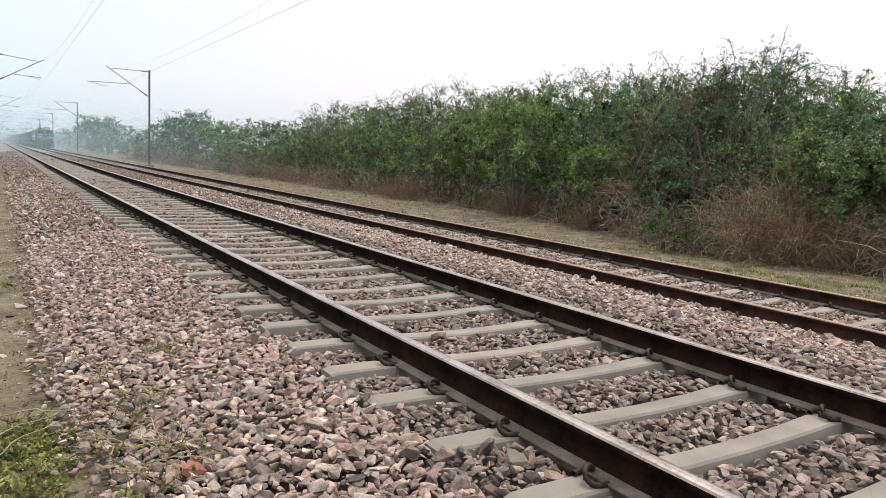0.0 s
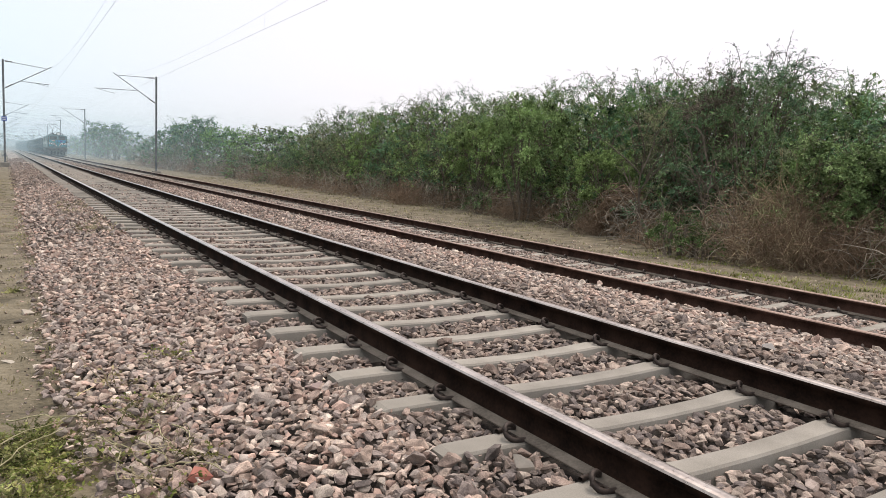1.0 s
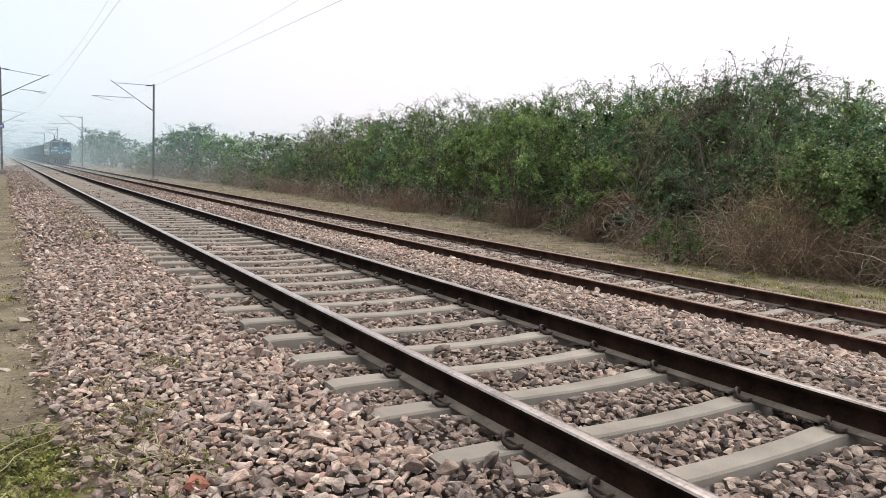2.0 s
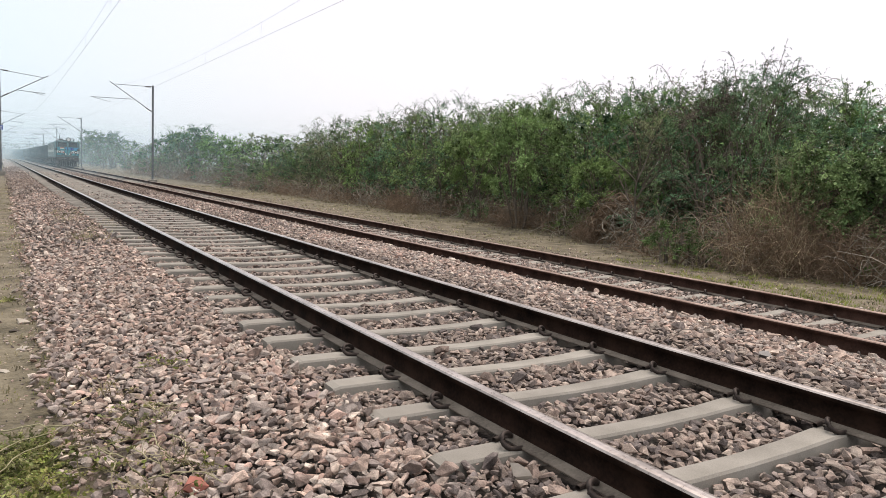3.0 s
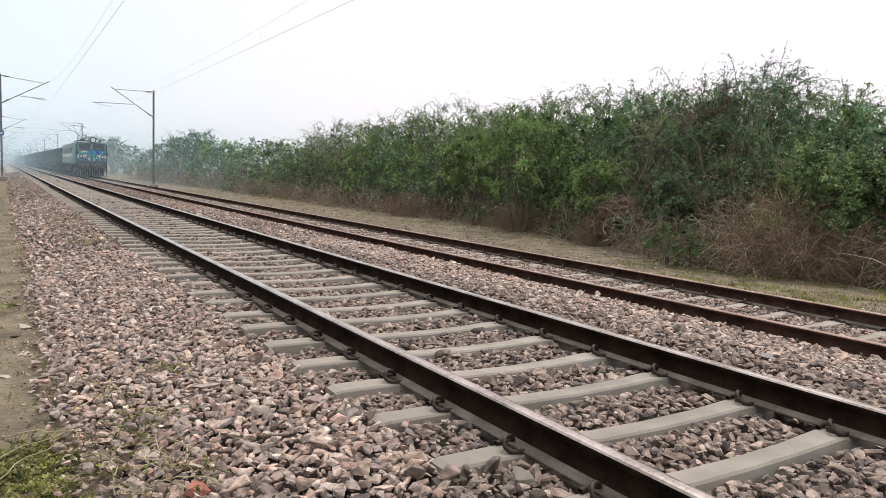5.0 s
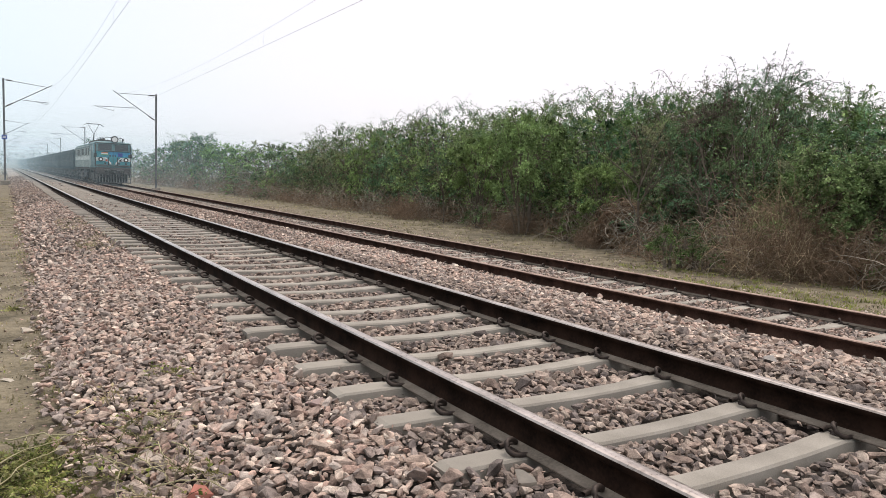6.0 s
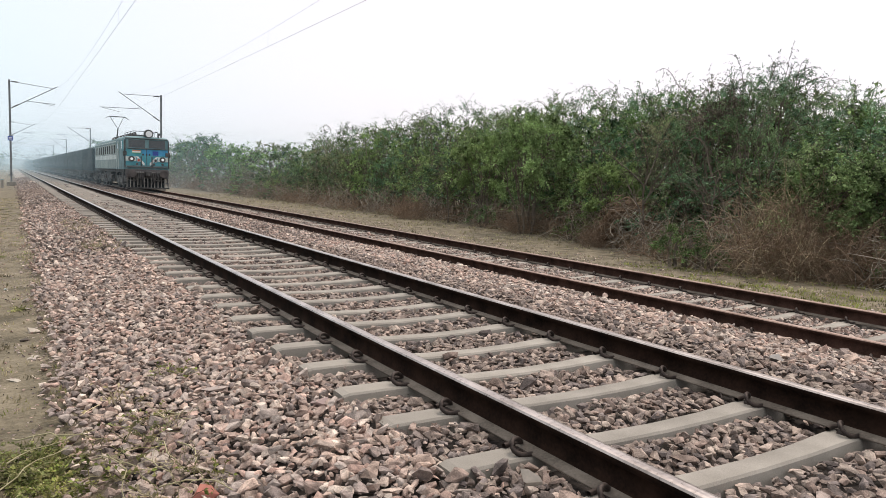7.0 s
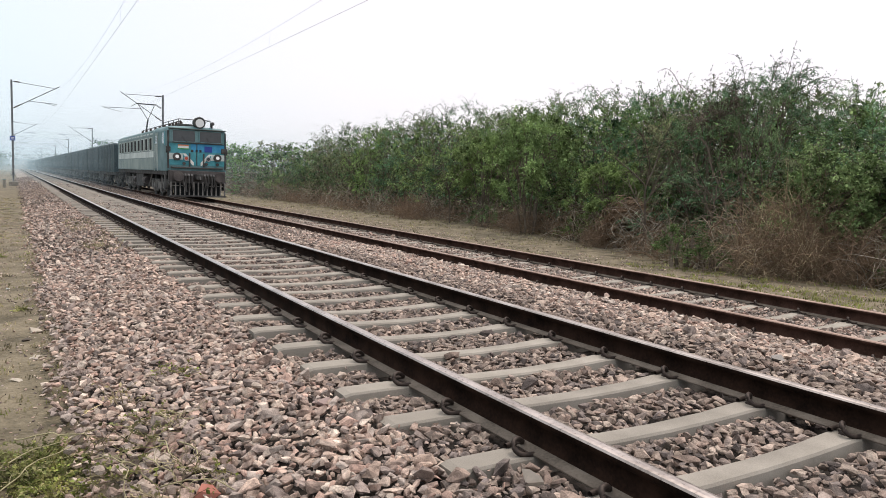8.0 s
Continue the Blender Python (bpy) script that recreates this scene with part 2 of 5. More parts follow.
def box(bm, x0, x1, y0, y1, z0, z1, bevel=0.0):
    m = Matrix.Translation(((x0 + x1) / 2, (y0 + y1) / 2, (z0 + z1) / 2)) @ Matrix.Diagonal((abs(x1 - x0), abs(y1 - y0), abs(z1 - z0), 1))
    r = bmesh.ops.create_cube(bm, size=1, matrix=m)
    if bevel:
        eds = list({e for v in r["verts"] for e in v.link_edges})
        bmesh.ops.bevel(bm, geom=eds, offset=bevel, segments=2, affect="EDGES", profile=0.6)
    return bm


def boxed(*a, **k):
    return box(bmesh.new(), *a, **k)


def rod(bm, a, b, r, sides=8, r2=None):
    a, b = Vector(a), Vector(b)
    d = b - a
    m = Matrix.Translation((a + b) / 2) @ d.to_track_quat("Z", "Y").to_matrix().to_4x4()
    bmesh.ops.create_cone(bm, cap_ends=True, segments=sides, radius1=r, radius2=r if r2 is None else r2, depth=d.length, matrix=m)
    return bm


def rodded(*a, **k):
    return rod(bmesh.new(), *a, **k)


def tube_np(pts, r0, r1, sides=3):
    """A tapered tube along points; returns verts, quads."""
    pts = np.asarray(pts, float)
    n = len(pts)
    tang = np.gradient(pts, axis=0)
    tang /= np.linalg.norm(tang, axis=1, keepdims=True) + 1e-9
    ref = np.array([0.31, 0.77, 0.55])
    u = np.cross(tang, ref)
    u /= np.linalg.norm(u, axis=1, keepdims=True) + 1e-9
    v = np.cross(tang, u)
    rad = np.linspace(r0, r1, n)[:, None]
    rings = []
    for k in range(sides):
        a = 2 * math.pi * k / sides
        rings.append(pts + rad * (math.cos(a) * u + math.sin(a) * v))
    vs = np.stack(rings, 1).reshape(-1, 3)
    fs = []
    for i in range(n - 1):
        for k in range(sides):
            j = (k + 1) % sides
            fs.append((i * sides + k, i * sides + j, (i + 1) * sides + j, (i + 1) * sides + k))
    return vs, np.array(fs)


class Pile:
    """Gathers verts and faces of one size."""
    def __init__(self):
        self.v, self.f, self.n = [], [], 0

    def put(self, v, f):
        self.v.append(v)
        self.f.append(np.asarray(f) + self.n)
        self.n += len(v)

    def mesh(self, name, mat, smooth=False):
        return fast_mesh(name, np.concatenate(self.v), np.concatenate(self.f), mat, smooth)


# ================= plan =================
GAUGE = 1.743            # between rail centres, broad gauge
TRACK_X, TRACK_Z = 4.67, -0.234   # the farther track
PITCH = 0.61             # between sleepers
NEAR_Y0, FAR_Y0 = 2.009, 4.577
SLEEPER_TOP = -0.169
rng = np.random.default_rng(7)


def interp(x, pts):
    return np.interp(x, [p[0] for p in pts], [p[1] for p in pts])


SECTION = [(-400, -1.2), (-30, -0.75), (-8, -0.5), (-4, -0.44), (-2.9, -0.42), (-2.6, -0.38), (-1.75, -0.238), (-1.4, -0.222), (-1.1, -0.226), (1.1, -0.228), (1.9, -0.225),
           (2.9, -0.30), (3.3, -0.35), (3.68, -0.395), (3.95, -0.432), (5.4, -0.432), (5.75, -0.405), (6.2, -0.425), (6.9, -0.5), (7.7, -0.64), (9, -0.70), (14, -0.72), (40, -0.7), (400, -1.2)]


def rough_field(x, y, s, seed):
    """Cheap smooth noise from sines, about -1..1."""
    return (np.sin(x * s + seed) * np.sin(y * s * 0.83 + 1.7 * seed) + 0.6 * np.sin(x * s * 2.3 + y * s * 1.1 + 2.1 * seed) + 0.4 * np.sin(y * s * 3.1 - x * s * 1.9 + seed)) / 2


def height(x, y):
    x, y = np.asarray(x, float), np.asarray(y, float)
    h = np.interp(x, [p[0] for p in SECTION], [p[1] for p in SECTION])
    edge = np.clip((np.abs(x - 2.4) - 1.0) / 1.5, 0, 1)
    return h + 0.022 * rough_field(x, y, 1.7, 0.4) * edge + 0.006 * rough_field(x, y, 6.3, 2.0)


def axis_steps(stretches):
    out = []
    for a, b, d in stretches:
        out.append(np.arange(a, b, d))
    return np.unique(np.concatenate(out + [np.array([stretches[-1][1]])]).round(4))


def sheet(name, xs, ys, dz, mat, sink=0.0):
    X, Y = np.meshgrid(xs, ys, indexing="ij")
    under = np.where((X > -2.5) & (X < 7.1) & (Y < 590), sink, 0.0)
    V = np.stack([X, Y, height(X, Y) + dz - under], -1).reshape(-1, 3)
    i, j = np.meshgrid(np.arange(len(xs) - 1), np.arange(len(ys) - 1), indexing="ij")
    a = (i * len(ys) + j).ravel()
    F = np.stack([a, a + len(ys), a + len(ys) + 1, a + 1], 1)
    return new(name, fast_mesh(name, V, F, mat, True))


g = sheet("ground", axis_steps([(-2500, -100, 200), (-100, -10, 10), (-10, 16, 0.4), (16, 60, 4), (60, 100, 20), (100, 2500, 200)]),
          axis_steps([(-400, -10, 40), (-10, 25, 0.4), (25, 80, 1.5), (80, 300, 10), (300, 4000, 100)]), -0.035, M_SOIL, sink=0.06)
tagged(g, "dry brown soil with sparse grass beside the railway", "ground", kind="structure")

# the near stretch carries the painted gap shade, the others stay lighter
for y_steps, mat in ((axis_steps([(-13, 0.6, 0.4)]), M_FAR_BALLAST), (axis_steps([(0.6, 20, 0.2), (20, 32, 0.5)]), M_DIRT_GAP_SHADE), (axis_steps([(32, 100, 1), (100, 600, 10)]), M_FAR_BALLAST)):
    bed = sheet("ballast_bed", axis_steps([(-2.6, 7.4, 0.2)]), y_steps, -0.048 if mat is M_DIRT_GAP_SHADE else -0.012, mat)
    tagged(bed, "bed of stone dust and packed stone, gap shade in its near colour", "ballast", kind="structure")


# ================= stones =================
def stone_templates(count, seed, pts):
    r = np.random.default_rng(seed)
    out = []
    for _ in range(count):
        bm = bmesh.new()
        q = r.normal(size=(pts, 3))
        q /= np.linalg.norm(q, axis=1, keepdims=True)
        q *= r.uniform(0.86, 1.12, (pts, 1)) * np.array([1.28, r.uniform(0.62, 1.0), r.uniform(0.38, 0.8)])
        for c in q:
            bm.verts.new(c)
        bmesh.ops.convex_hull(bm, input=bm.verts)
        bmesh.ops.triangulate(bm, faces=bm.faces)
        for v in [v for v in bm.verts if not v.link_faces]:
            bm.verts.remove(v)
        bm.verts.index_update()
        out.append((np.array([v.co[:] for v in bm.verts]), np.array([[v.index for v in f.verts] for f in bm.faces])))
        bm.free()
    return out


STONES_FINE = stone_templates(20, 3, 13)
STONES_ROUGH = stone_templates(10, 4, 7)


def clear_of_track(x, y):
    """False on sleeper tops and under the rails."""
    ok = np.ones(len(x), bool)
    for cx, y0 in ((0.0, NEAR_Y0), (TRACK_X, FAR_Y0)):
        dx = np.abs(x - cx)
        dy = np.abs((y - y0 + PITCH / 2) % PITCH - PITCH / 2)
        end = (1.37 if cx == 0 else 0.72) + 0.07 * np.sin(37.0 * x + 53.0 * y)
        ok &= ~((dx < end) & (dy < (0.10 if cx == 0 else 0.055)))
        ok &= ~(np.abs(dx - GAUGE / 2) < 0.085)
    return ok


def scatter(name, x0, x1, y0, y1, cell, r_lo, r_hi, templates, mat, seed, keep=None, lift=0.25, label="", sink=0.0):
    r = np.random.default_rng(seed)
    gx, gy = np.meshgrid(np.arange(x0, x1, cell), np.arange(y0, y1, cell), indexing="ij")
    x = gx.ravel() + r.uniform(-0.55, 0.55, gx.size) * cell
    y = gy.ravel() + r.uniform(-0.55, 0.55, gx.size) * cell
    ok = clear_of_track(x, y)
    if keep is not None:
        ok &= keep(x, y, r)
    x, y = x[ok], y[ok]
    n = len(x)
    rad = (r_lo * 0.8 + (r_hi - r_lo * 0.8) * r.random(n) ** 1.15) * (1 + 0.5 * (r.random(n) < 0.08))
    z = height(x, y) - sink + rad * lift * r.uniform(-0.9, 1.9, n)
    yaw, tilt, ax = r.uniform(0, 2 * np.pi, n), np.abs(r.normal(0, 0.5, n)), r.uniform(0, 2 * np.pi, n)
    cy, sy, ct, st = np.cos(yaw), np.sin(yaw), np.cos(tilt), np.sin(tilt)
    Rz = np.zeros((n, 3, 3))
    Rz[:, 0, 0], Rz[:, 0, 1], Rz[:, 1, 0], Rz[:, 1, 1], Rz[:, 2, 2] = cy, -sy, sy, cy, 1
    kx, ky = np.cos(ax), np.sin(ax)
    Rt = np.zeros((n, 3, 3))
    Rt[:, 0, 0], Rt[:, 0, 1], Rt[:, 0, 2] = ct + kx * kx * (1 - ct), kx * ky * (1 - ct), ky * st
    Rt[:, 1, 0], Rt[:, 1, 1], Rt[:, 1, 2] = kx * ky * (1 - ct), ct + ky * ky * (1 - ct), -kx * st
    Rt[:, 2, 0], Rt[:, 2, 1], Rt[:, 2, 2] = -ky * st, kx * st, ct
    Rm = (Rt @ Rz) * rad[:, None, None]
    which = r.integers(0, len(templates), n)
    pile = Pile()
    for k, (tv, tf) in enumerate(templates):
        idx = np.nonzero(which == k)[0]
        if not len(idx):
            continue
        V = np.einsum("nij,vj->nvi", Rm[idx], tv) + np.stack([x[idx], y[idx], z[idx]], 1)[:, None, :]
        F = tf[None] + (np.arange(len(idx)) * len(tv))[:, None, None]
        pile.put(V.reshape(-1, 3), F.reshape(-1, 3))
    ob = new(name, pile.mesh(name, mat))
    return tagged(ob, label or "loose crushed stone ballast in pink and grey", "ballast", kind="stuff")


def toe(x, y, r):
    """Ragged outer edge of the ballast by the path."""
    return x > -2.72 + 0.10 * rough_field(x, y, 2.1, 1.0) + r.normal(0, 0.07, len(x))


def toe_far(x, y, r):
    return x < 7.2 + 0.35 * rough_field(x, y, 1.3, 3.0) + r.normal(0, 0.15, len(x))


scatter("ballast_shoulder", -2.95, -1.36, 0.8, 12, 0.041, 0.021, 0.039, STONES_FINE, M_STONE, 11, toe, lift=0.42)
scatter("ballast_rail_side", -1.36, -0.93, 0.8, 12, 0.042, 0.021, 0.038, STONES_FINE, M_STONE_OILY, 22, lift=0.36, label="brake-stained crushed stone beside the rail")
scatter("ballast_rail_side", 0.95, 2.15, 0.8, 14, 0.048, 0.023, 0.042, STONES_FINE, M_STONE_OILY, 23, lift=0.40, label="brake-stained crushed stone beside the rail")
scatter("ballast_crib", -0.80, 0.80, 0.8, 12, 0.043, 0.021, 0.037, STONES_FINE, M_STONE_OILY, 12, lift=0.38, label="brake-stained crushed stone between the sleepers")
scatter("ballast_middle", 2.15, 3.75, 0.8, 14, 0.051, 0.025, 0.044, STONES_FINE, M_STONE, 13, lift=0.42)
scatter("ballast_crib_far_track", 3.85, 5.5, 2, 16, 0.05, 0.025, 0.042, STONES_ROUGH, M_STONE, 14, lift=0.15)
scatter("ballast_edge", 5.6, 7.9, 2, 22, 0.075, 0.024, 0.044, STONES_ROUGH, M_STONE, 15, toe_far)
for x0, x1, mat, k in ((-2.95, -1.35, M_STONE, 16), (-1.35, 1.6, M_STONE_OILY, 24), (1.6, 3.75, M_STONE, 25)):
    scatter("ballast_shoulder_beyond", x0, x1, 12, 30, 0.078, 0.033, 0.053, STONES_ROUGH, mat, k, toe)
scatter("ballast_distance", -2.95, 7.4, 30, 52, 0.125, 0.032, 0.050, STONES_ROUGH, M_STONE_OILY, 17, toe)
scatter("ballast_horizon", -2.95, 3.4, 52, 95, 0.20, 0.045, 0.07, STONES_ROUGH, M_STONE_OILY, 21, toe)
scatter("ballast_behind", -2.95, 7.6, -12.5, 0.8, 0.12, 0.055, 0.082, STONES_ROUGH, M_STONE, 19, toe)
scatter("ballast_chips", -2.95, -0.93, 0.9, 11, 0.06, 0.009, 0.018, STONES_ROUGH, M_STONE, 20, toe, lift=1.6, label="small stone chips among the ballast")
scatter("ballast_far_track_beyond", 3.75, 7.6, 16, 30, 0.08, 0.03, 0.05, STONES_ROUGH, M_STONE, 18, toe_far)


# ================= rails and sleepers =================
def rail_mesh(name, y0, y1, head_mat, side_mat):
    """60 kg flat-bottomed rail; the running surface takes a second material."""
    half = [(0.075, -0.172), (0.075, -0.161), (0.022, -0.146), (0.009, -0.130), (0.008, -0.058), (0.015, -0.047), (0.0355, -0.036), (0.0365, -0.012), (0.030, -0.003), (0.014, 0.0)]
    ring = half + [(-x, z) for x, z in reversed(half)]
    bm = bmesh.new()
    ys = [y0, 6, 20, 60, y1]
    rows = [[bm.verts.new((x, y, z)) for x, z in ring] for y in ys]
    n = len(ring)
    for a, b in zip(rows, rows[1:]):
        for i in range(n):
            j = (i + 1) % n
            f = bm.faces.new((a[i], a[j], b[j], b[i]))
            top = min(ring[i][1], ring[j][1]) > -0.0125
            foot = max(ring[i][1], ring[j][1]) < -0.140
            f.material_index = 1 if top else (2 if foot else 0)
            f.smooth = not top
    bm.faces.new(rows[0][::-1])
    bm.faces.new(rows[-1])
    bmesh.ops.recalc_face_normals(bm, faces=bm.faces)
    me = bpy.data.meshes.new(name)
    bm.to_mesh(me)
    bm.free()
    me.materials.append(side_mat)
    me.materials.append(head_mat)
    me.materials.append(M_FOOT)
    return me


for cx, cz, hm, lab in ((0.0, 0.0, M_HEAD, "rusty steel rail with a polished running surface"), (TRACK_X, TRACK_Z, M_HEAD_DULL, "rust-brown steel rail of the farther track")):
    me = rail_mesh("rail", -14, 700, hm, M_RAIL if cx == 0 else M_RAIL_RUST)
    for s in (-1, 1):
        ob = new("rail", me)
        ob.location = (cx + s * GAUGE / 2, 0, cz)
        tagged(ob, lab, "rail", "rails", "structure")


def sleeper_mesh():
    """Prestressed concrete sleeper: tapered section, waisted and dipped in the middle."""
    bm = bmesh.new()
    st = [(-1.375, 0.112, 0.072, 0.0), (-1.33, 0.117, 0.078, 0.0), (-1.02, 0.117, 0.077, 0.0), (-0.70, 0.115, 0.075, 0.0), (-0.40, 0.105, 0.068, -0.016), (0, 0.10, 0.065, -0.022),
          (0.40, 0.105, 0.068, -0.016), (0.70, 0.115, 0.075, 0.0), (1.02, 0.117, 0.077, 0.0), (1.33, 0.117, 0.078, 0.0), (1.375, 0.112, 0.072, 0.0)]
    rows = []
    for x, wb, wt, dz in st:
        t = dz - (0.012 if abs(x) > 1.35 else 0)
        rows.append([bm.verts.new(c) for c in ((x, -wb, -0.2), (x, -wt - 0.004, t - 0.012), (x, -wt + 0.008, t), (x, wt - 0.008, t), (x, wt + 0.004, t - 0.012), (x, wb, -0.2))])
    for a, b in zip(rows, rows[1:]):
        for i in range(6):
            j = (i + 1) % 6
            bm.faces.new((a[i], a[j], b[j], b[i]))
    bm.faces.new(rows[0])
    bm.faces.new(rows[-1][::-1])
    bmesh.ops.recalc_face_normals(bm, faces=bm.faces)
    me = bpy.data.meshes.new("sleeper")
    bm.to_mesh(me)
    bm.free()
    me.materials.append(M_SLEEPER)
    return me


def clip_mesh(sides, steps):
    """Elastic rail clip: a bent steel bar, looped up from its shoulder and down on to the rail foot. Rail lies towards +x."""
    ctrl = [(0.015, -0.055, 0.012), (-0.02, -0.056, 0.013), (-0.055, -0.05, 0.016), (-0.078, -0.03, 0.035), (-0.07, -0.005, 0.062), (-0.04, 0.012, 0.074), (-0.008, 0.02, 0.062),
            (0.018, 0.03, 0.036), (0.022, 0.045, 0.026), (0.005, 0.06, 0.022), (-0.03, 0.062, 0.02), (-0.06, 0.055, 0.02)]
    c = np.array(ctrl) * np.array([1.1, 1.15, 1.0])
    u = np.linspace(0, len(c) - 1, steps)
    p = np.stack([np.interp(u, np.arange(len(c)), c[:, k]) for k in range(3)], 1)
    for _ in range(2):
        p[1:-1] = 0.25 * p[:-2] + 0.5 * p[1:-1] + 0.25 * p[2:]
    v, f = tube_np(p, 0.0135, 0.0135, sides)
    pl = Pile()
    pl.put(v, f)
    # cast shoulder and liner
    for bx in ((-0.05, -0.018, -0.022, 0.022, -0.004, 0.022), (-0.012, 0.03, -0.045, 0.045, 0.008, 0.017)):
        bm = boxed(*bx)
        bm.verts.index_update()
        pl.put(np.array([q.co[:] for q in bm.verts]), np.array([[q.index for q in fc.verts] for fc in bm.faces]))
        bm.free()
    return pl.mesh("clip", M_CLIP, True)


SLEEPER_ME, CLIP_NEAR, CLIP_FAR = sleeper_mesh(), clip_mesh(6, 24), clip_mesh(3, 10)


def sleeper(clips):
    ob = new("sleeper", SLEEPER_ME)
    for s in (-1, 1) if clips else ():
        for o in (-1, 1):
            c = new("clip", clips)
            c.parent = ob
            # clips sit on both sides of each rail, turned towards it
            c.matrix_local = pose(s * GAUGE / 2 + o * 0.072, 0, -0.008, 0, 0, 180 if o > 0 else 0)
            c["label"] = "dark looped steel rail clip"
    return tagged(ob, "weathered grey concrete sleeper laid in ballast", "sleeper", "railway sleepers")


jit = np.random.default_rng(5)
for cx, cz, y0, first, last, near_n in ((0.0, 0.0, NEAR_Y0, -24, 115, 26), (TRACK_X, TRACK_Z, FAR_Y0, -28, 90, 14)):
    base = None
    for i in range(first, last):
        if i in (first, -4, near_n, 65):
            base = sleeper(CLIP_NEAR if -4 <= i < near_n else (CLIP_FAR if 0 < i < 65 else None))
        dy = jit.normal(0, 0.012) - (0.015 if (i == 1 and cx == 0) else 0)
        m = pose(cx, y0 + i * PITCH + dy, cz + SLEEPER_TOP + jit.normal(0, 0.003), 0, 0, jit.normal(0, 0.35))
        if i in (first, -4, near_n, 65):
            base.matrix_basis = m
        else:
            copy_thing(base, m)

pl = Pile()
for cx, cz, y0, first in ((0.0, 0.0, NEAR_Y0, 115), (TRACK_X, TRACK_Z, FAR_Y0, 90)):
    for i in range(first, first + 260):
        bm = boxed(cx - 1.375, cx + 1.375, y0 + i * PITCH - 0.1, y0 + i * PITCH + 0.1, cz - 0.35, cz + SLEEPER_TOP)
        bm.verts.index_update()
        pl.put(np.array([q.co[:] for q in bm.verts]), np.array([[q.index for q in fc.verts] for fc in bm.faces]))
        bm.free()
tagged(new("distant_sleepers", pl.mesh("distant_sleepers", M_SLEEPER)), "grey concrete sleepers running to the horizon", "sleepers", kind="stuff")


# ================= overhead line =================
def mast(side):
    """Steel mast with cantilever; side: +1 when the track lies towards +x. Origin at track height beside the mast's foot."""
    root = new("overhead_mast", None)
    reach = 2.85 * side
    bm = bmesh.new()
    for y in (-0.075, 0.075):           # two channels, laced
        box(bm, -0.06, 0.06, y - 0.012, y + 0.012, -0.4, 7.3)
    part("mast_post", bm, M_GALV, root)
    bm = bmesh.new()
    z = 0.3
    while z < 7.0:
        rod(bm, (0.055, -0.075, z), (0.055, 0.075, z + 0.3), 0.012, 4)
        rod(bm, (-0.055, 0.075, z), (-0.055, -0.075, z + 0.3), 0.012, 4)
        z += 0.3
    tagged(part("lacing", bm, M_GALV, root), kind="stuff")
    part("foundation", boxed(-0.3, 0.3, -0.3, 0.3, -0.9, -0.12, bevel=0.03), M_SLEEPER, root, "weathered concrete mast foundation")
    tip = 7.0 if side > 0 else 7.22
    part("stay_tube", rodded((0, 0, 7.2), (reach * 0.97, 0, tip - 0.08), 0.020), M_GALV, root)
    part("bracket_tube", rodded((0, 0, 5.2), (reach * 1.09, 0, tip + 0.08), 0.028), M_GALV, root)
    if side > 0:                        # pulled towards the mast
        part("register_tube", rodded((reach * 0.38, 0, 5.84), (reach * 1.02, 0, 5.76), 0.020), M_GALV, root)
        part("steady_arm", rodded((reach * 0.70, 0, 5.80), (reach * 1.0, 0, 5.62), 0.014), M_GALV, root)
    else:                               # pushed away from it: the arm reaches past the wire and back
        part("register_tube", rodded((reach * 0.50, 0, 6.1), (reach * 1.56, 0, 6.02), 0.020), M_GALV, root)
        part("steady_arm", rodded((reach * 1.50, 0, 6.0), (reach * 1.06, 0, 5.74), 0.014), M_GALV, root)
    for a, b in (((reach * 0.05, 0, 7.19), (reach * 0.2, 0, 7.16)), ((reach * 0.05, 0, 5.29), (reach * 0.2, 0, 5.56))):
        bm = rodded(a, b, 0.035, 10)
        for k in range(6):
            q = Vector(a).lerp(Vector(b), (k + 0.5) / 6)
            d = (Vector(b) - Vector(a)).normalized() * 0.012
            rod(bm, q - d, q + d, 0.065, 10)
        part("insulator", bm, M_INSUL, root, "dark ribbed porcelain insulator")
    return tagged(root, "grey steel overhead-line mast with cantilever and insulators", "mast", "overhead masts")


MAST_YS = [60.9, 119.8, 173.5, 228, 284, 340]
LEFT_MAST_YS = [61.6, 119.0, 173.5, 228, 284, 340]
m_right = mast(-1)
m_right.matrix_basis = pose(TRACK_X + 2.7, MAST_YS[0], TRACK_Z)
for y in MAST_YS[1:]:
    copy_thing(m_right, pose(TRACK_X + 2.7, y, TRACK_Z))
m_left = mast(1)
m_left.matrix_basis = pose(-2.97, LEFT_MAST_YS[0], 0)
for y in LEFT_MAST_YS[1:]:
    copy_thing(m_left, pose(-2.97, y, 0))
plate = new("mast_number_plate", None)
plate.location = (-2.97, LEFT_MAST_YS[0] - 0.12, 3.05)
part("plate", boxed(-0.17, 0.17, -0.01, 0.01, -0.16, 0.16, bevel=0.008), M_BLUESIGN, plate)
part("plate_bar", boxed(-0.11, 0.11, -0.016, -0.011, 0.03, 0.08), M_WHITE, plate)
part("plate_bar", boxed(-0.11, 0.11, -0.016, -0.011, -0.08, -0.03), M_WHITE, plate)
tagged(plate, "small blue enamel plate fixed to a mast", "sign")


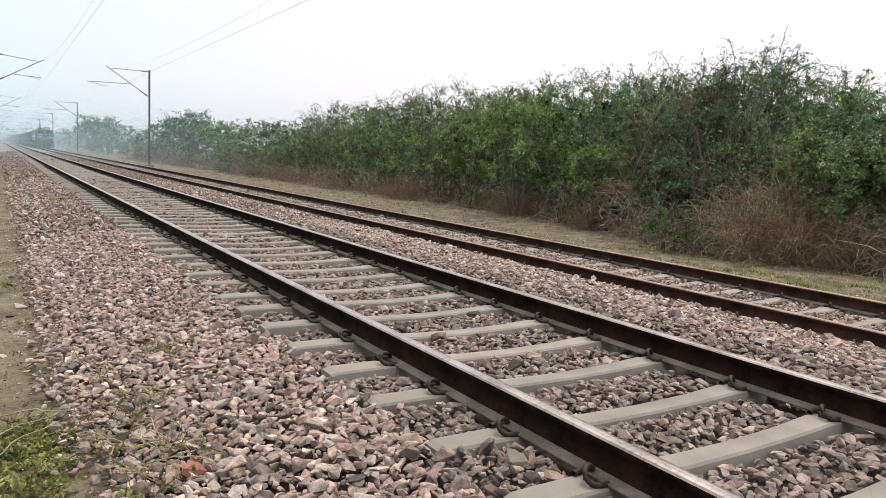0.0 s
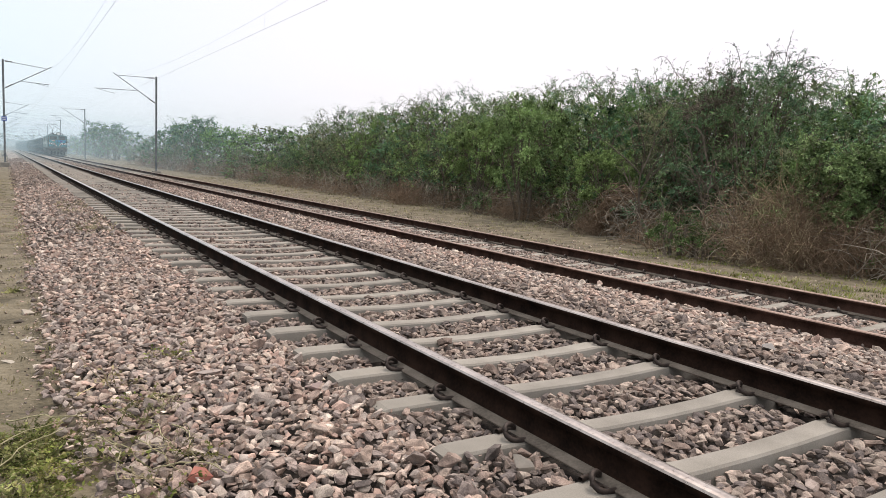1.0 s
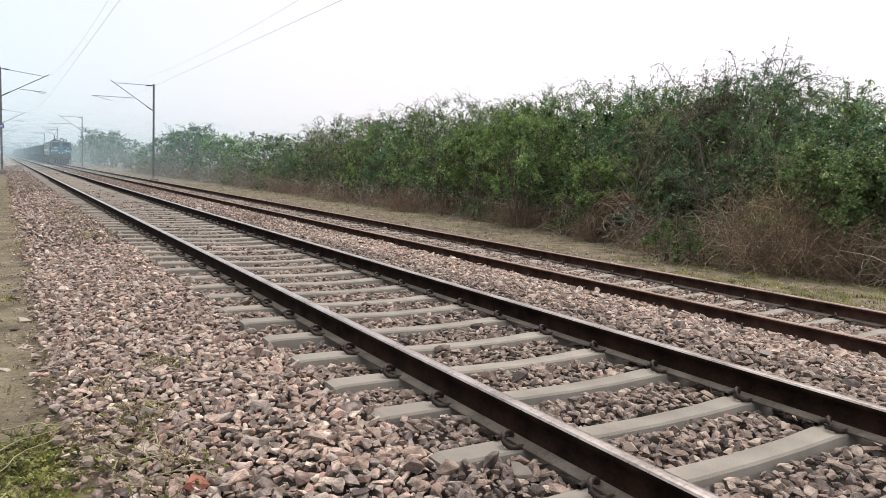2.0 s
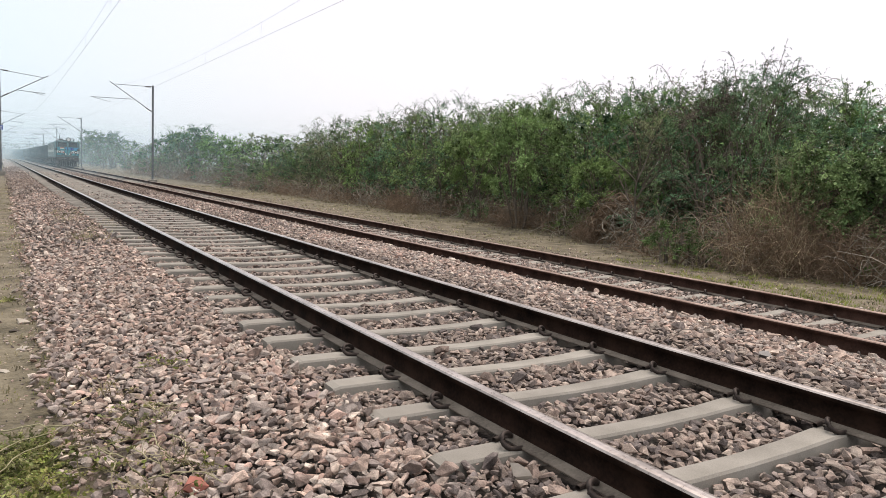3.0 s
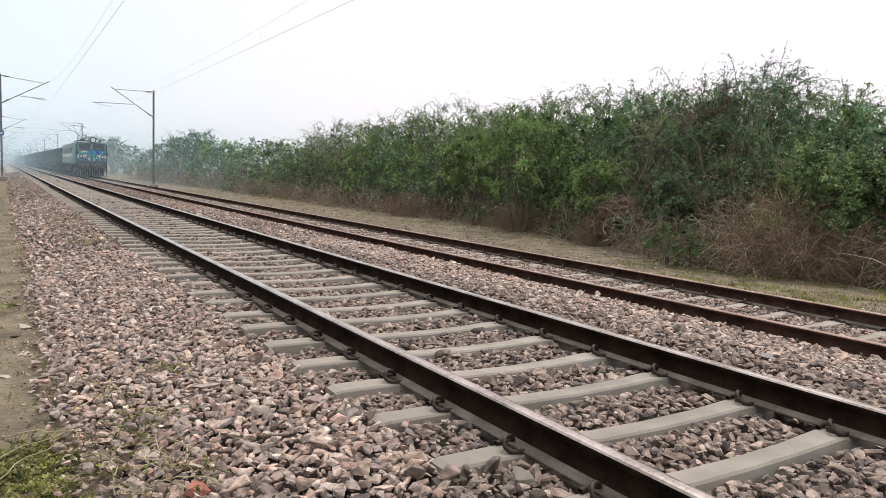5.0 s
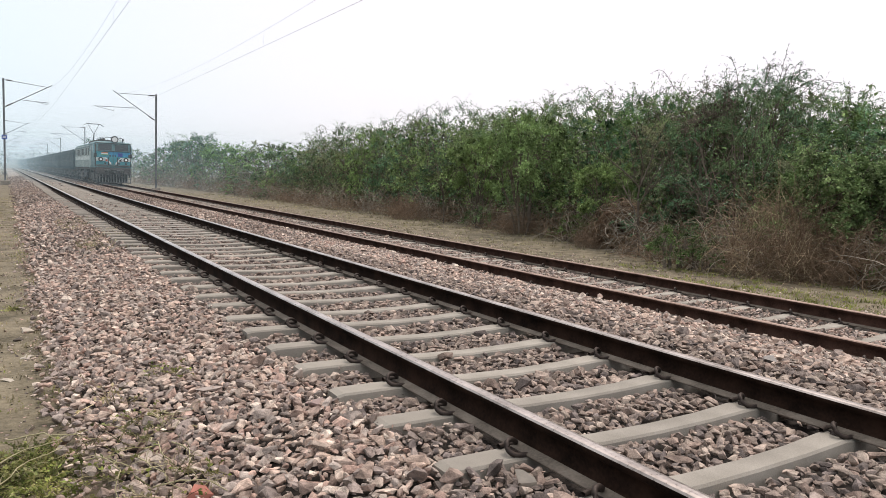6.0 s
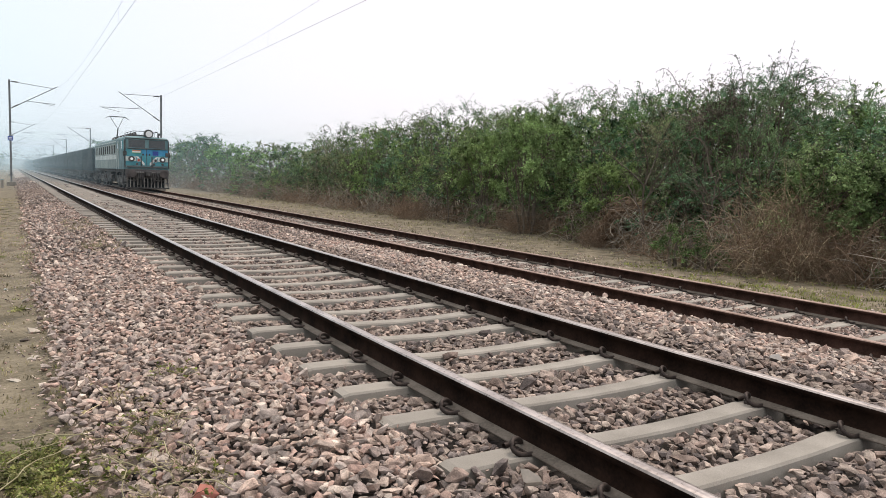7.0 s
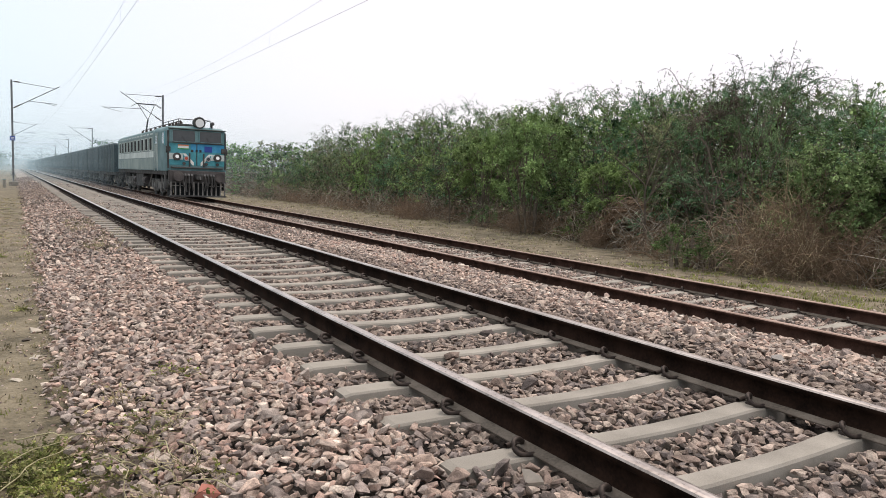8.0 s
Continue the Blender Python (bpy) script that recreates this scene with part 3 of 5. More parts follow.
def wires(cx, cz, ys, first_y):
    """Contact wire, catenary with sag, droppers."""
    root = new("overhead_wires", None)
    stops = [first_y] + ys
    con, cat, dropv = [], [], Pile()
    for k, (a, b) in enumerate(zip(stops, stops[1:])):
        for t in np.linspace(0, 1, 24, endpoint=False):
            y = a + (b - a) * t
            st = 0.2 * (1 - 2 * t) * (1 if k % 2 else -1)
            zc = cz + 5.72
            con.append((cx + st, y, zc - 0.03 * 4 * t * (1 - t)))
            cat.append((cx + st * 0.6, y, cz + 7.1 - 0.95 * 4 * t * (1 - t)))
        for t in np.linspace(0.08, 0.92, 7):
            y = a + (b - a) * t
            st = 0.2 * (1 - 2 * t) * (1 if k % 2 else -1)
            v, f = tube_np([(cx + st, y, cz + 5.7), (cx + st * 0.6, y, cz + 7.1 - 0.95 * 4 * t * (1 - t))], 0.0022, 0.0022, 3)
            dropv.put(v, f)
    for nm, pts, r in (("contact_wire", con, 0.0048), ("catenary_wire", cat, 0.0034)):
        v, f = tube_np(pts, r, r, 5)
        p2 = Pile()
        p2.put(v, f)
        part(nm, p2.mesh(nm, M_WIRE, True), M_WIRE, root)
    part("dropper_wires", dropv.mesh("dropper_wires", M_WIRE), M_WIRE, root)
    return tagged(root, "overhead electric contact and catenary wires", "wires", kind="structure")


wires(0.0, -0.1, LEFT_MAST_YS, 4.0)
wires(TRACK_X, TRACK_Z, MAST_YS, 4.0)


# ================= plants =================
def branch(p, d, length, steps, r, bend, droop):
    """A wandering line from p along d; droop pulls it down towards its end."""
    pts = [np.array(p, float)]
    d = np.array(d, float)
    d /= np.linalg.norm(d)
    for i in range(steps):
        d = d + r.normal(0, bend, 3) + np.array([0, 0, -droop * (i / steps)])
        d /= np.linalg.norm(d)
        pts.append(pts[-1] + d * length / steps)
    return np.array(pts)


def leaf_mesh(points, dirs, r, size, slim, mat, name, droop=0.3, broad=True):
    """Many folded rhombic leaves at points."""
    n = len(points)
    P, Dn = np.asarray(points), np.asarray(dirs)
    Dn = Dn + r.normal(0, 0.65, (n, 3)) + np.array([0, 0, -droop])
    Dn /= np.linalg.norm(Dn, axis=1, keepdims=True)
    U = np.cross(Dn, r.normal(0, 0.75, (n, 3)) + np.array([0, 0, 1.0]))
    U /= np.linalg.norm(U, axis=1, keepdims=True)
    L = size * r.uniform(0.6, 1.3, (n, 1))
    w = L * slim
    up = np.cross(U, Dn) * L * 0.12
    if not broad:                       # fine pinnate leaf: one slim blade
        V = np.stack([P + U * w * 0.9, P - U * w * 0.9, P + Dn * L], 1).reshape(-1, 3)
        return fast_mesh(name, V, np.arange(n * 3).reshape(-1, 3), mat)
    V = np.stack([P, P + Dn * L * 0.5 + U * w + up, P + Dn * L, P + Dn * L * 0.5 - U * w + up], 1).reshape(-1, 3)
    a = np.arange(n) * 4
    F = np.stack([np.stack([a, a + 1, a + 2], 1), np.stack([a, a + 2, a + 3], 1)], 1).reshape(-1, 3)
    return fast_mesh(name, V, F, mat)


def shrub(seed, tall, wide, sprays, leaves, size, mat, slim=0.24, label="", name="thorn_bush", low=0.5, wild=14, clumps=30, thin=5, inner=300, rise=0.05, pad=1.0):
    """A many-stemmed bush: stems and limbs carry arching sprays of small leaves that fill a lumpy dome."""
    r = np.random.default_rng(seed)
    wood, lp, ld = Pile(), [], []
    ph = r.uniform(0, 6.28, 6)

    def dome(th, el, rho):
        lump = 1 + 0.16 * math.sin(3 * th + ph[0]) * math.cos(2 * el + ph[1]) + 0.12 * math.sin(5 * th + ph[2] + 3 * el) + 0.08 * math.sin(9 * th + ph[3] - 5 * el)
        q = wide * rho * lump * math.cos(el) ** 0.75
        return np.array([q * math.cos(th), q * math.sin(th), low * 0.4 + (tall - low * 0.4) * (0.35 + 0.65 * rho) * math.sin(el) ** 0.85 * (0.85 + 0.15 * lump)])

    stems = []
    for k in range(7):
        th = 6.283 * (k + r.uniform(-0.3, 0.3)) / 7
        tip = dome(th, r.uniform(0.6, 1.4), 0.8)
        mid = tip * np.array([0.35, 0.35, 0.55]) + r.normal(0, 0.15, 3)
        base = np.array([0.25 * math.cos(th), 0.25 * math.sin(th), -0.15])
        t = np.linspace(0, 1, 8)[:, None]
        line = (1 - t) ** 2 * base + 2 * t * (1 - t) * mid + t * t * tip + r.normal(0, 0.035, (8, 3))
        stems.append(line)
        wood.put(*tube_np(line, 0.05, 0.012, 4))

    def leaf_line(tw, n):
        m = len(tw) - 1
        u = r.uniform(0.2, 1, n) * (m - 0.001)
        ii = u.astype(int)
        seg = tw[ii + 1] - tw[ii]
        lp.append(tw[ii] + seg * (u - ii)[:, None] + r.normal(0, 0.02, (n, 3)))
        ld.append(seg / (np.linalg.norm(seg, axis=1, keepdims=True) + 1e-9))

    # the crown is a heap of rounded pads, each a burst of twigs from its own limb, dense on its outer side, with hollows between
    heads = []
    for k in range(clumps):
        th, el = 2.39996 * k + r.uniform(-0.4, 0.4), math.asin(min(1.0, max(0.04, rise + (1 - rise) * (k + 0.5) / clumps + r.uniform(-0.08, 0.08))))
        R = r.uniform(0.45, 0.95) * pad * wide / 2.6
        c = dome(th, el, r.uniform(0.66, 0.94))
        heads.append((c, R, np.array([math.cos(th) * math.cos(el), math.sin(th) * math.cos(el), math.sin(el)])))
        st = stems[int(np.argmin([np.linalg.norm(q[-1] - c) for q in stems]))]
        a = st[int(r.integers(3, 7))]
        t = np.linspace(0, 1, 6)[:, None]
        wood.put(*tube_np(a + (c - a) * t + np.array([0, 0, 0.25]) * np.sin(t * 3.14) + r.normal(0, 0.035, (6, 3)), 0.022, 0.008, 4))
    weight = np.array([h[1] ** 2 for h in heads])
    weight /= weight.sum()
    for k in range(sprays):
        c, R, out = heads[int(r.choice(clumps, p=weight))]
        if k % 7:
            d = out * 0.55 + np.array([0, 0, 0.45]) + r.normal(0, 0.75, 3)
            d /= np.linalg.norm(d)
            ln = R * r.uniform(0.45, 0.75)
            tw = branch(c + d * R * r.uniform(0.35, 0.6) * np.array([1, 1, 0.8]), d, ln, 4, r, 0.2, 0.5)
        else:                           # longer arching sprays break the outline
            d = out * 0.7 + np.array([0, 0, 0.7]) + r.normal(0, 0.45, 3)
            ln = r.uniform(0.8, 1.35) * wide / 2.6
            tw = branch(c + out * R * 0.4, d, ln, 6, r, 0.14, 0.5)
        tw[:, 2] = np.maximum(tw[:, 2], 0.12)
        if k % thin == 0:
            wood.put(*tube_np(tw, 0.008, 0.002, 3))
        leaf_line(tw, leaves // 2)
        for q in range(2):
            i = 1 + int(r.integers(0, 2))
            t2 = branch(tw[i], (tw[i + 1] - tw[i]) / ln * 4 + r.normal(0, 0.8, 3), max(0.22, ln * r.uniform(0.35, 0.6)), 2, r, 0.2, 0.4)
            leaf_line(t2, leaves // 4)
    for k in range(wild):               # bare arching twigs that stand out of the crown
        th, el = r.uniform(0, 6.283), r.uniform(0.7, 1.45)
        p = dome(th, el, 0.9)
        d = np.array([math.cos(th) * 0.5, math.sin(th) * 0.5, 1.0]) + r.normal(0, 0.25, 3)
        tw = branch(p, d, r.uniform(0.6, 1.3), 8, r, 0.16, 0.55)
        wood.put(*tube_np(tw, 0.012, 0.005, 3))
        leaf_line(tw, 12)
        for i in (3, 4, 5, 6):
            t2 = branch(tw[i], tw[i + 1] - tw[i] + r.normal(0, 0.12, 3), r.uniform(0.15, 0.35), 3, r, 0.25, 0.4)
            wood.put(*tube_np(t2, 0.004, 0.0015, 3))
            leaf_line(t2, 6)
    core_p, core_d = [], []
    for k in range(inner):              # old, shaded leaf masses deep inside
        th, el = r.uniform(0, 6.283), math.asin(r.uniform(0.12, 1.0))
        core_p.append(dome(th, el, r.uniform(0.25, 0.82)))
        core_d.append((math.cos(th), math.sin(th), 0.3))
    root = new(name, None)
    if inner:
        tagged(part("inner_leafage", leaf_mesh(np.array(core_p), np.array(core_d), r, wide * 0.062, 0.30, mat, "inner_leafage", broad=False), mat, root), kind="stuff")
    part("trunk", wood.mesh("trunk", M_BARK), M_BARK, root)
    P, D = np.concatenate(lp), np.concatenate(ld)
    tagged(part("crown", leaf_mesh(P, D, r, size, slim, mat, "crown", broad=slim > 0.3), mat, root), kind="stuff")
    return tagged(root, label or "tangled green thorn bush beside the railway", "bush", "hedge bushes")


def bramble(seed, tall, wide, count, mat, name, label, thick=0.006):
    """A dome of dry tangled stems."""
    r = np.random.default_rng(seed)
    pl = Pile()
    for _ in range(count):
        a, rr = r.uniform(0, 2 * math.pi), wide * math.sqrt(r.random()) * 0.8
        p = (rr * math.cos(a), rr * math.sin(a), -0.05 + tall * 0.75 * r.random() ** 1.6 * (1 - (rr / wide) ** 2))
        b = r.uniform(0, 2 * math.pi)
        line = branch(p, (math.cos(b), math.sin(b), r.uniform(0.2, 1.6)), tall * r.uniform(0.35, 0.9), 5, r, 0.3, 0.45)
        line[:, 2] = np.maximum(line[:, 2], 0.0)
        pl.put(*tube_np(line, thick * r.uniform(0.6, 1.5), thick * 0.4, 3))
    root = new(name, None)
    tagged(part("tangle", pl.mesh("tangle", mat), mat, root), kind="stuff")
    return tagged(root, label, "dry bush", "dry brush under the hedge")


FRONT = [(0, 13.2), (6, 12.4), (9, 11.9), (11, 11.0), (13, 11.6), (16, 13.2), (21, 14.0), (28, 14.6), (36, 13.4), (60, 14.0), (90, 13.0), (150, 12.5), (300, 12.5)]


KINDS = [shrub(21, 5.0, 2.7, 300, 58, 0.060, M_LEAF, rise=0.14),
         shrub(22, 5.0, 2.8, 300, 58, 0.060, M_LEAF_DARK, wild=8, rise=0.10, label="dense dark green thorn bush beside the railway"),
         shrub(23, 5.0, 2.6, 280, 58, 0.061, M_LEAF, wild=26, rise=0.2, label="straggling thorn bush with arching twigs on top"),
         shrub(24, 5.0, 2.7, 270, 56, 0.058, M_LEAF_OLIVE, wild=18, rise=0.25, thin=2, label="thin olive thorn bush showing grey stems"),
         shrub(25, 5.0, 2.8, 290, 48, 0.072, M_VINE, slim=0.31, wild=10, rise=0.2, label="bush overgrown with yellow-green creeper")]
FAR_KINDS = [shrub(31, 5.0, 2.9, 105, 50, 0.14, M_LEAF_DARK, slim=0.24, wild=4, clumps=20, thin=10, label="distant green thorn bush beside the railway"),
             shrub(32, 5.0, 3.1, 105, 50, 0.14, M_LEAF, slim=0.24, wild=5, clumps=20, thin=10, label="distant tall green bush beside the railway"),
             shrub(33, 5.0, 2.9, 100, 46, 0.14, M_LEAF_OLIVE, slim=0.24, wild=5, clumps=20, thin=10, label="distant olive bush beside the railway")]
used = set()


def plant(kind, x, y, turn, scale=1.0, wide=None):
    m = pose(x, y, float(height(x, y)) - 0.03, 0, 0, turn)
    if kind.name not in used:
        used.add(kind.name)
        ob = kind
        ob.matrix_basis = m
    else:
        ob = copy_thing(kind, m)
    ob.scale = (wide or scale, wide or scale, scale)
    return ob


# height of the hedge's top along the line
TOP = [(0, 3.6), (8.4, 3.8), (9.6, 4.1), (10.2, 4.5), (10.9, 5.1), (13, 5.1), (17, 5.4), (22, 5.6), (27, 5.4), (31, 5.75), (36, 5.3), (41, 5.2), (46, 5.5), (50, 4.7), (55, 3.4), (62, 4.6), (70, 5.2), (76, 4.8),
       (84, 5.4), (97, 5.4), (110, 4.4), (127, 4.6), (160, 5.6), (205, 6.0), (300, 6.0)]
hr = np.random.default_rng(41)
FRONT_ORDER, BACK_ORDER = (4, 1, 4, 3, 0, 3, 1, 4, 0, 2, 0, 1), (1, 0, 2, 0, 1, 3, 0, 2)
y, i = 2.5, 0
while y < 52:
    fx, top = float(interp(y, FRONT)), float(interp(y, TOP))
    sc = top / 5.0
    plant(KINDS[FRONT_ORDER[i % 12]], fx + 1.9 + hr.uniform(-0.2, 0.3), y, hr.uniform(0, 360), sc * hr.uniform(0.55, 0.9), hr.uniform(0.75, 0.95))
    plant(KINDS[BACK_ORDER[i % 8]], fx + 3.9 + hr.uniform(-0.3, 0.4), y + 1.2, hr.uniform(0, 360), sc * hr.uniform(0.92, 1.06), 1.0)
    plant(FAR_KINDS[(0, 2)[i % 2]], fx + 3.1, y + 1.1, hr.uniform(0, 360), 0.52, 0.8)
    plant(FAR_KINDS[i % 3], fx + 6.2 + hr.uniform(-0.3, 0.4), y + 0.5, hr.uniform(0, 360), sc * hr.uniform(0.95, 1.03), 1.0)
    y += 2.2 + 0.016 * y
    i += 1
for k in range(15):                     # a last row closes the hedge behind
    yb = 6.0 + 3.5 * k
    plant(FAR_KINDS[k % 3], float(interp(yb, FRONT)) + 8.4 + hr.uniform(-0.4, 0.4), yb, hr.uniform(0, 360), float(interp(yb, TOP)) / 5.0 * hr.uniform(0.82, 0.92), 1.05)
while y < 330:                          # farther on the hedge breaks up into single trees over low scrub
    fx, top = float(interp(y, FRONT)), float(interp(y, TOP))
    if y < 110:
        plant(FAR_KINDS[(i * 2) % 3], fx + 1.6 + hr.uniform(-0.4, 1.0), y, hr.uniform(0, 360), top / 5.0 * hr.uniform(0.40, 0.65), hr.uniform(0.8, 1.1))
    plant(FAR_KINDS[(i + 1) % 3], fx + 4.6 + hr.uniform(-0.5, 1.5), y + hr.uniform(1, 3), hr.uniform(0, 360), top / 5.0 * hr.uniform(0.72, 1.1), hr.uniform(0.95, 1.25))
    y += 3.6 + 0.035 * y
    i += 1
for x, y, sc in ((-9, 210, 1.2), (-14, 235, 1.5), (-20, 250, 1.4), (-27, 262, 1.6), (-35, 270, 1.4), (-44, 300, 1.7), (-8, 420, 1.6), (2, 640, 2.0), (14, 660, 2.2), (26, 640, 2.4), (-12, 650, 2.1)):
    plant(FAR_KINDS[int(x) % 3], x, y, hr.uniform(0, 360), sc, sc * 1.3)

# single spreading trees that stand above the far scrub
TREES = [shrub(35, 6.6, 3.6, 190, 60, 0.15, M_LEAF_DARK, name="thorn_tree", wild=6, clumps=24, thin=6, inner=300, rise=0.42, label="distant spreading thorn tree with a flat crown", low=3.0),
         shrub(36, 6.6, 3.4, 180, 60, 0.15, M_LEAF, name="thorn_tree", wild=8, clumps=22, thin=6, inner=300, rise=0.38, label="distant rounded thorn tree above the scrub", low=3.0)]
for k, x, y, sc in ((0, 15.2, 82.5, 0.86), (1, 16.4, 88.0, 0.90), (0, 15.5, 95.0, 0.80), (1, 15.4, 69.5, 0.70), (0, 15.0, 150.0, 1.0), (1, 15.5, 166.0, 1.1), (0, 16.0, 186.0, 1.2)):
    plant(TREES[k], x, y, x * 77 + y, sc, sc * 1.05)
for k, x, y, sc in ((1, 17.3, 11.0, 0.86), (0, 19.2, 12.4, 0.98), (1, 20.6, 13.6, 1.04), (0, 18.8, 14.6, 1.06), (1, 16.0, 9.7, 0.78)):
    plant(KINDS[k], x, y, x * 77, sc, 1.0)
for k, x, y, sc, wd in ((4, 16.6, 21.5, 0.98, 1.1), (1, 17.6, 25.0, 1.04, 1.1), (4, 16.2, 29.0, 0.86, 1.0), (0, 18.6, 29.5, 1.08, 1.1), (1, 17.2, 35.0, 1.04, 1.15)):
    plant(KINDS[k], x, y, x * 77, sc, wd)
for k, x, y, sc in ((0, 16.8, 14.8, 0.92), (1, 17.2, 17.0, 0.98), (0, 18.0, 19.5, 1.0), (1, 19.0, 16.0, 1.0), (1, 16.4, 52.5, 0.84), (0, 18.0, 56.0, 0.86), (1, 16.2, 60.0, 0.80), (2, 18.2, 65.0, 0.90), (0, 16.0, 71.0, 0.88), (1, 17.0, 78.0, 0.96)):
    plant(FAR_KINDS[k], x, y, x * 77, sc, 1.1)

DRY_KINDS = [bramble(51, 1.5, 1.3, 150, M_DRY, "dry_bramble", "tangle of dry brown stems at the hedge foot", 0.0075),
             bramble(52, 1.2, 1.5, 150, M_DRY, "dry_bramble", "low tangle of dry brown stems at the hedge foot", 0.0075),
             bramble(53, 1.9, 1.3, 150, M_PALE, "dry_bramble", "pale grey leafless thorn stems at the hedge foot", 0.0095)]
y, i = 5.0, 0
while y < 110:
    fx = float(interp(y, FRONT))
    plant(DRY_KINDS[i % 3], fx + hr.uniform(0.0, 0.6), y, hr.uniform(0, 360), 1.0 if y < 50 else 1.5)
    y += 0.95 + (0.018 if y < 50 else 0.045) * y
    i += 1
BROWN = bramble(54, 2.5, 1.7, 1500, M_DRY, "dry_shrub", "large domed brown leafless shrub in front of the hedge", 0.005)
outer = bramble(55, 2.7, 1.75, 500, M_GRASS, "outer_twigs", "thin pale outer twigs", 0.0035)
mesh_ob = outer.children[0]
mesh_ob.parent = BROWN
mesh_ob.name = "outer_twig"
bpy.data.objects.remove(outer)
plant(BROWN, 11.5, 9.45, 0, 0.88, 0.74)
BROWN_LOW = bramble(56, 2.3, 1.7, 620, M_DRY, "dry_shrub", "low brown leafless shrub at the hedge foot", 0.0065)
for x, y, sc in ((12.2, 8.5, 0.62), (12.6, 7.9, 0.66), (13.0, 7.2, 0.68), (13.4, 6.5, 0.7), (12.4, 16.0, 0.45), (13.2, 21.0, 0.5), (12.9, 29.0, 0.6)):
    plant(BROWN_LOW, x, y, x * 50, sc, sc * 0.95)


# ================= haze =================
def haze(y, amount):
    """A flat, pale blue sheet across the line, painted as haze; thins out upwards."""
    m = bpy.data.materials.new("painted_haze")
    m.use_nodes = True
    n, l = m.node_tree.nodes, m.node_tree.links
    n.remove(n["Principled BSDF"])
    co = n.new("ShaderNodeTexCoord")
    sep = n.new("ShaderNodeSeparateXYZ")
    l.new(co.outputs["Object"], sep.inputs[0])
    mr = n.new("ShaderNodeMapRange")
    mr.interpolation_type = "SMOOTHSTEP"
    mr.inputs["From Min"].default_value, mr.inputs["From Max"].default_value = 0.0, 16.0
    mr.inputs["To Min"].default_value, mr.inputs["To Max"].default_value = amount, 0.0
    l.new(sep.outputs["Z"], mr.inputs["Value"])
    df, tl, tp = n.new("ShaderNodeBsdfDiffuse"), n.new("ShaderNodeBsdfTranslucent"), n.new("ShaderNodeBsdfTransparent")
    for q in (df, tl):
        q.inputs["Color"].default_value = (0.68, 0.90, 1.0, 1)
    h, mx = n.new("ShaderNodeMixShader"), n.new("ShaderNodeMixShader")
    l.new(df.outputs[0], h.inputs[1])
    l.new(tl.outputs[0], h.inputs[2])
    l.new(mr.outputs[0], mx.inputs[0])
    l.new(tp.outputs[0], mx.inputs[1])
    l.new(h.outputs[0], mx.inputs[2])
    l.new(mx.outputs[0], n["Material Output"].inputs["Surface"])
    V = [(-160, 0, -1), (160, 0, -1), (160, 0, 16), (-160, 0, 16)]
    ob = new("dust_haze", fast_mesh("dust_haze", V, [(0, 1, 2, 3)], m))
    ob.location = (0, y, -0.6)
    return tagged(ob, "flat pale blue sheet that paints haze over the line", "haze", kind="stuff")


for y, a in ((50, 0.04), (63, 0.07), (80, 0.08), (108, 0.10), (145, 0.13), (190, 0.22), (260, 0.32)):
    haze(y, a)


# ================= grass, weeds, small things =================
def blades(name, x0, x1, y0, y1, count, h_lo, h_hi, mat, seed, keep, label):
    """Short curved grass blades in loose tufts, one joined piece."""
    r = np.random.default_rng(seed)
    tx, ty = r.uniform(x0, x1, count // 7), r.uniform(y0, y1, count // 7)
    ok = keep(tx, ty, r)
    tx, ty = tx[ok], ty[ok]
    x = np.repeat(tx, 7) + r.normal(0, 0.035, len(tx) * 7)
    y = np.repeat(ty, 7) + r.normal(0, 0.035, len(tx) * 7)
    n = len(x)
    z = height(x, y) - 0.035
    h = r.uniform(h_lo, h_hi, n)
    a = r.uniform(0, 6.283, n)
    lean = r.uniform(0.1, 0.9, n) * h
    b = r.uniform(0, 6.283, n)
    w = r.uniform(0.003, 0.006, n) * (1 + h * 6)
    P = np.stack([x, y, z], 1)
    side = np.stack([np.cos(b), np.sin(b), 0 * b], 1) * w[:, None]
    d = np.stack([np.cos(a) * lean, np.sin(a) * lean, h], 1)
    mid = P + d * np.array([0.35, 0.35, 0.62])
    V = np.stack([P - side, P + side, mid + side * 0.7, mid - side * 0.7, P + d], 1).reshape(-1, 3)
    k = np.arange(n) * 5
    F = np.concatenate([np.stack([k, k + 1, k + 2], 1), np.stack([k, k + 2, k + 3], 1), np.stack([k + 3, k + 2, k + 4], 1)])
    return tagged(new(name, fast_mesh(name, V, F, mat)), label, "grass", kind="stuff")


blades("path_grass", -6, -2.72, 2.5, 40, 60000, 0.010, 0.045, M_GRASS, 61, lambda x, y, r: (rough_field(x, y, 2.3, 0.7) + r.normal(0, 0.5, len(x)) > 0.25), "sparse dry grass on the trodden path")
blades("path_grass_green", -6, -2.7, 2.5, 30, 24000, 0.010, 0.035, M_WEED, 62, lambda x, y, r: (rough_field(x, y, 1.9, 4.7) + r.normal(0, 0.4, len(x)) > 0.55), "short green grass on the trodden path")
blades("verge_grass", 7.6, 14.5, 3, 60, 40000, 0.02, 0.09, M_GRASS, 63, lambda x, y, r: (rough_field(x, y, 1.1, 2.2) + r.normal(0, 0.5, len(x)) + (x - 9.5) * 0.16 > 0.35), "dry straw-coloured grass on the verge before the hedge")
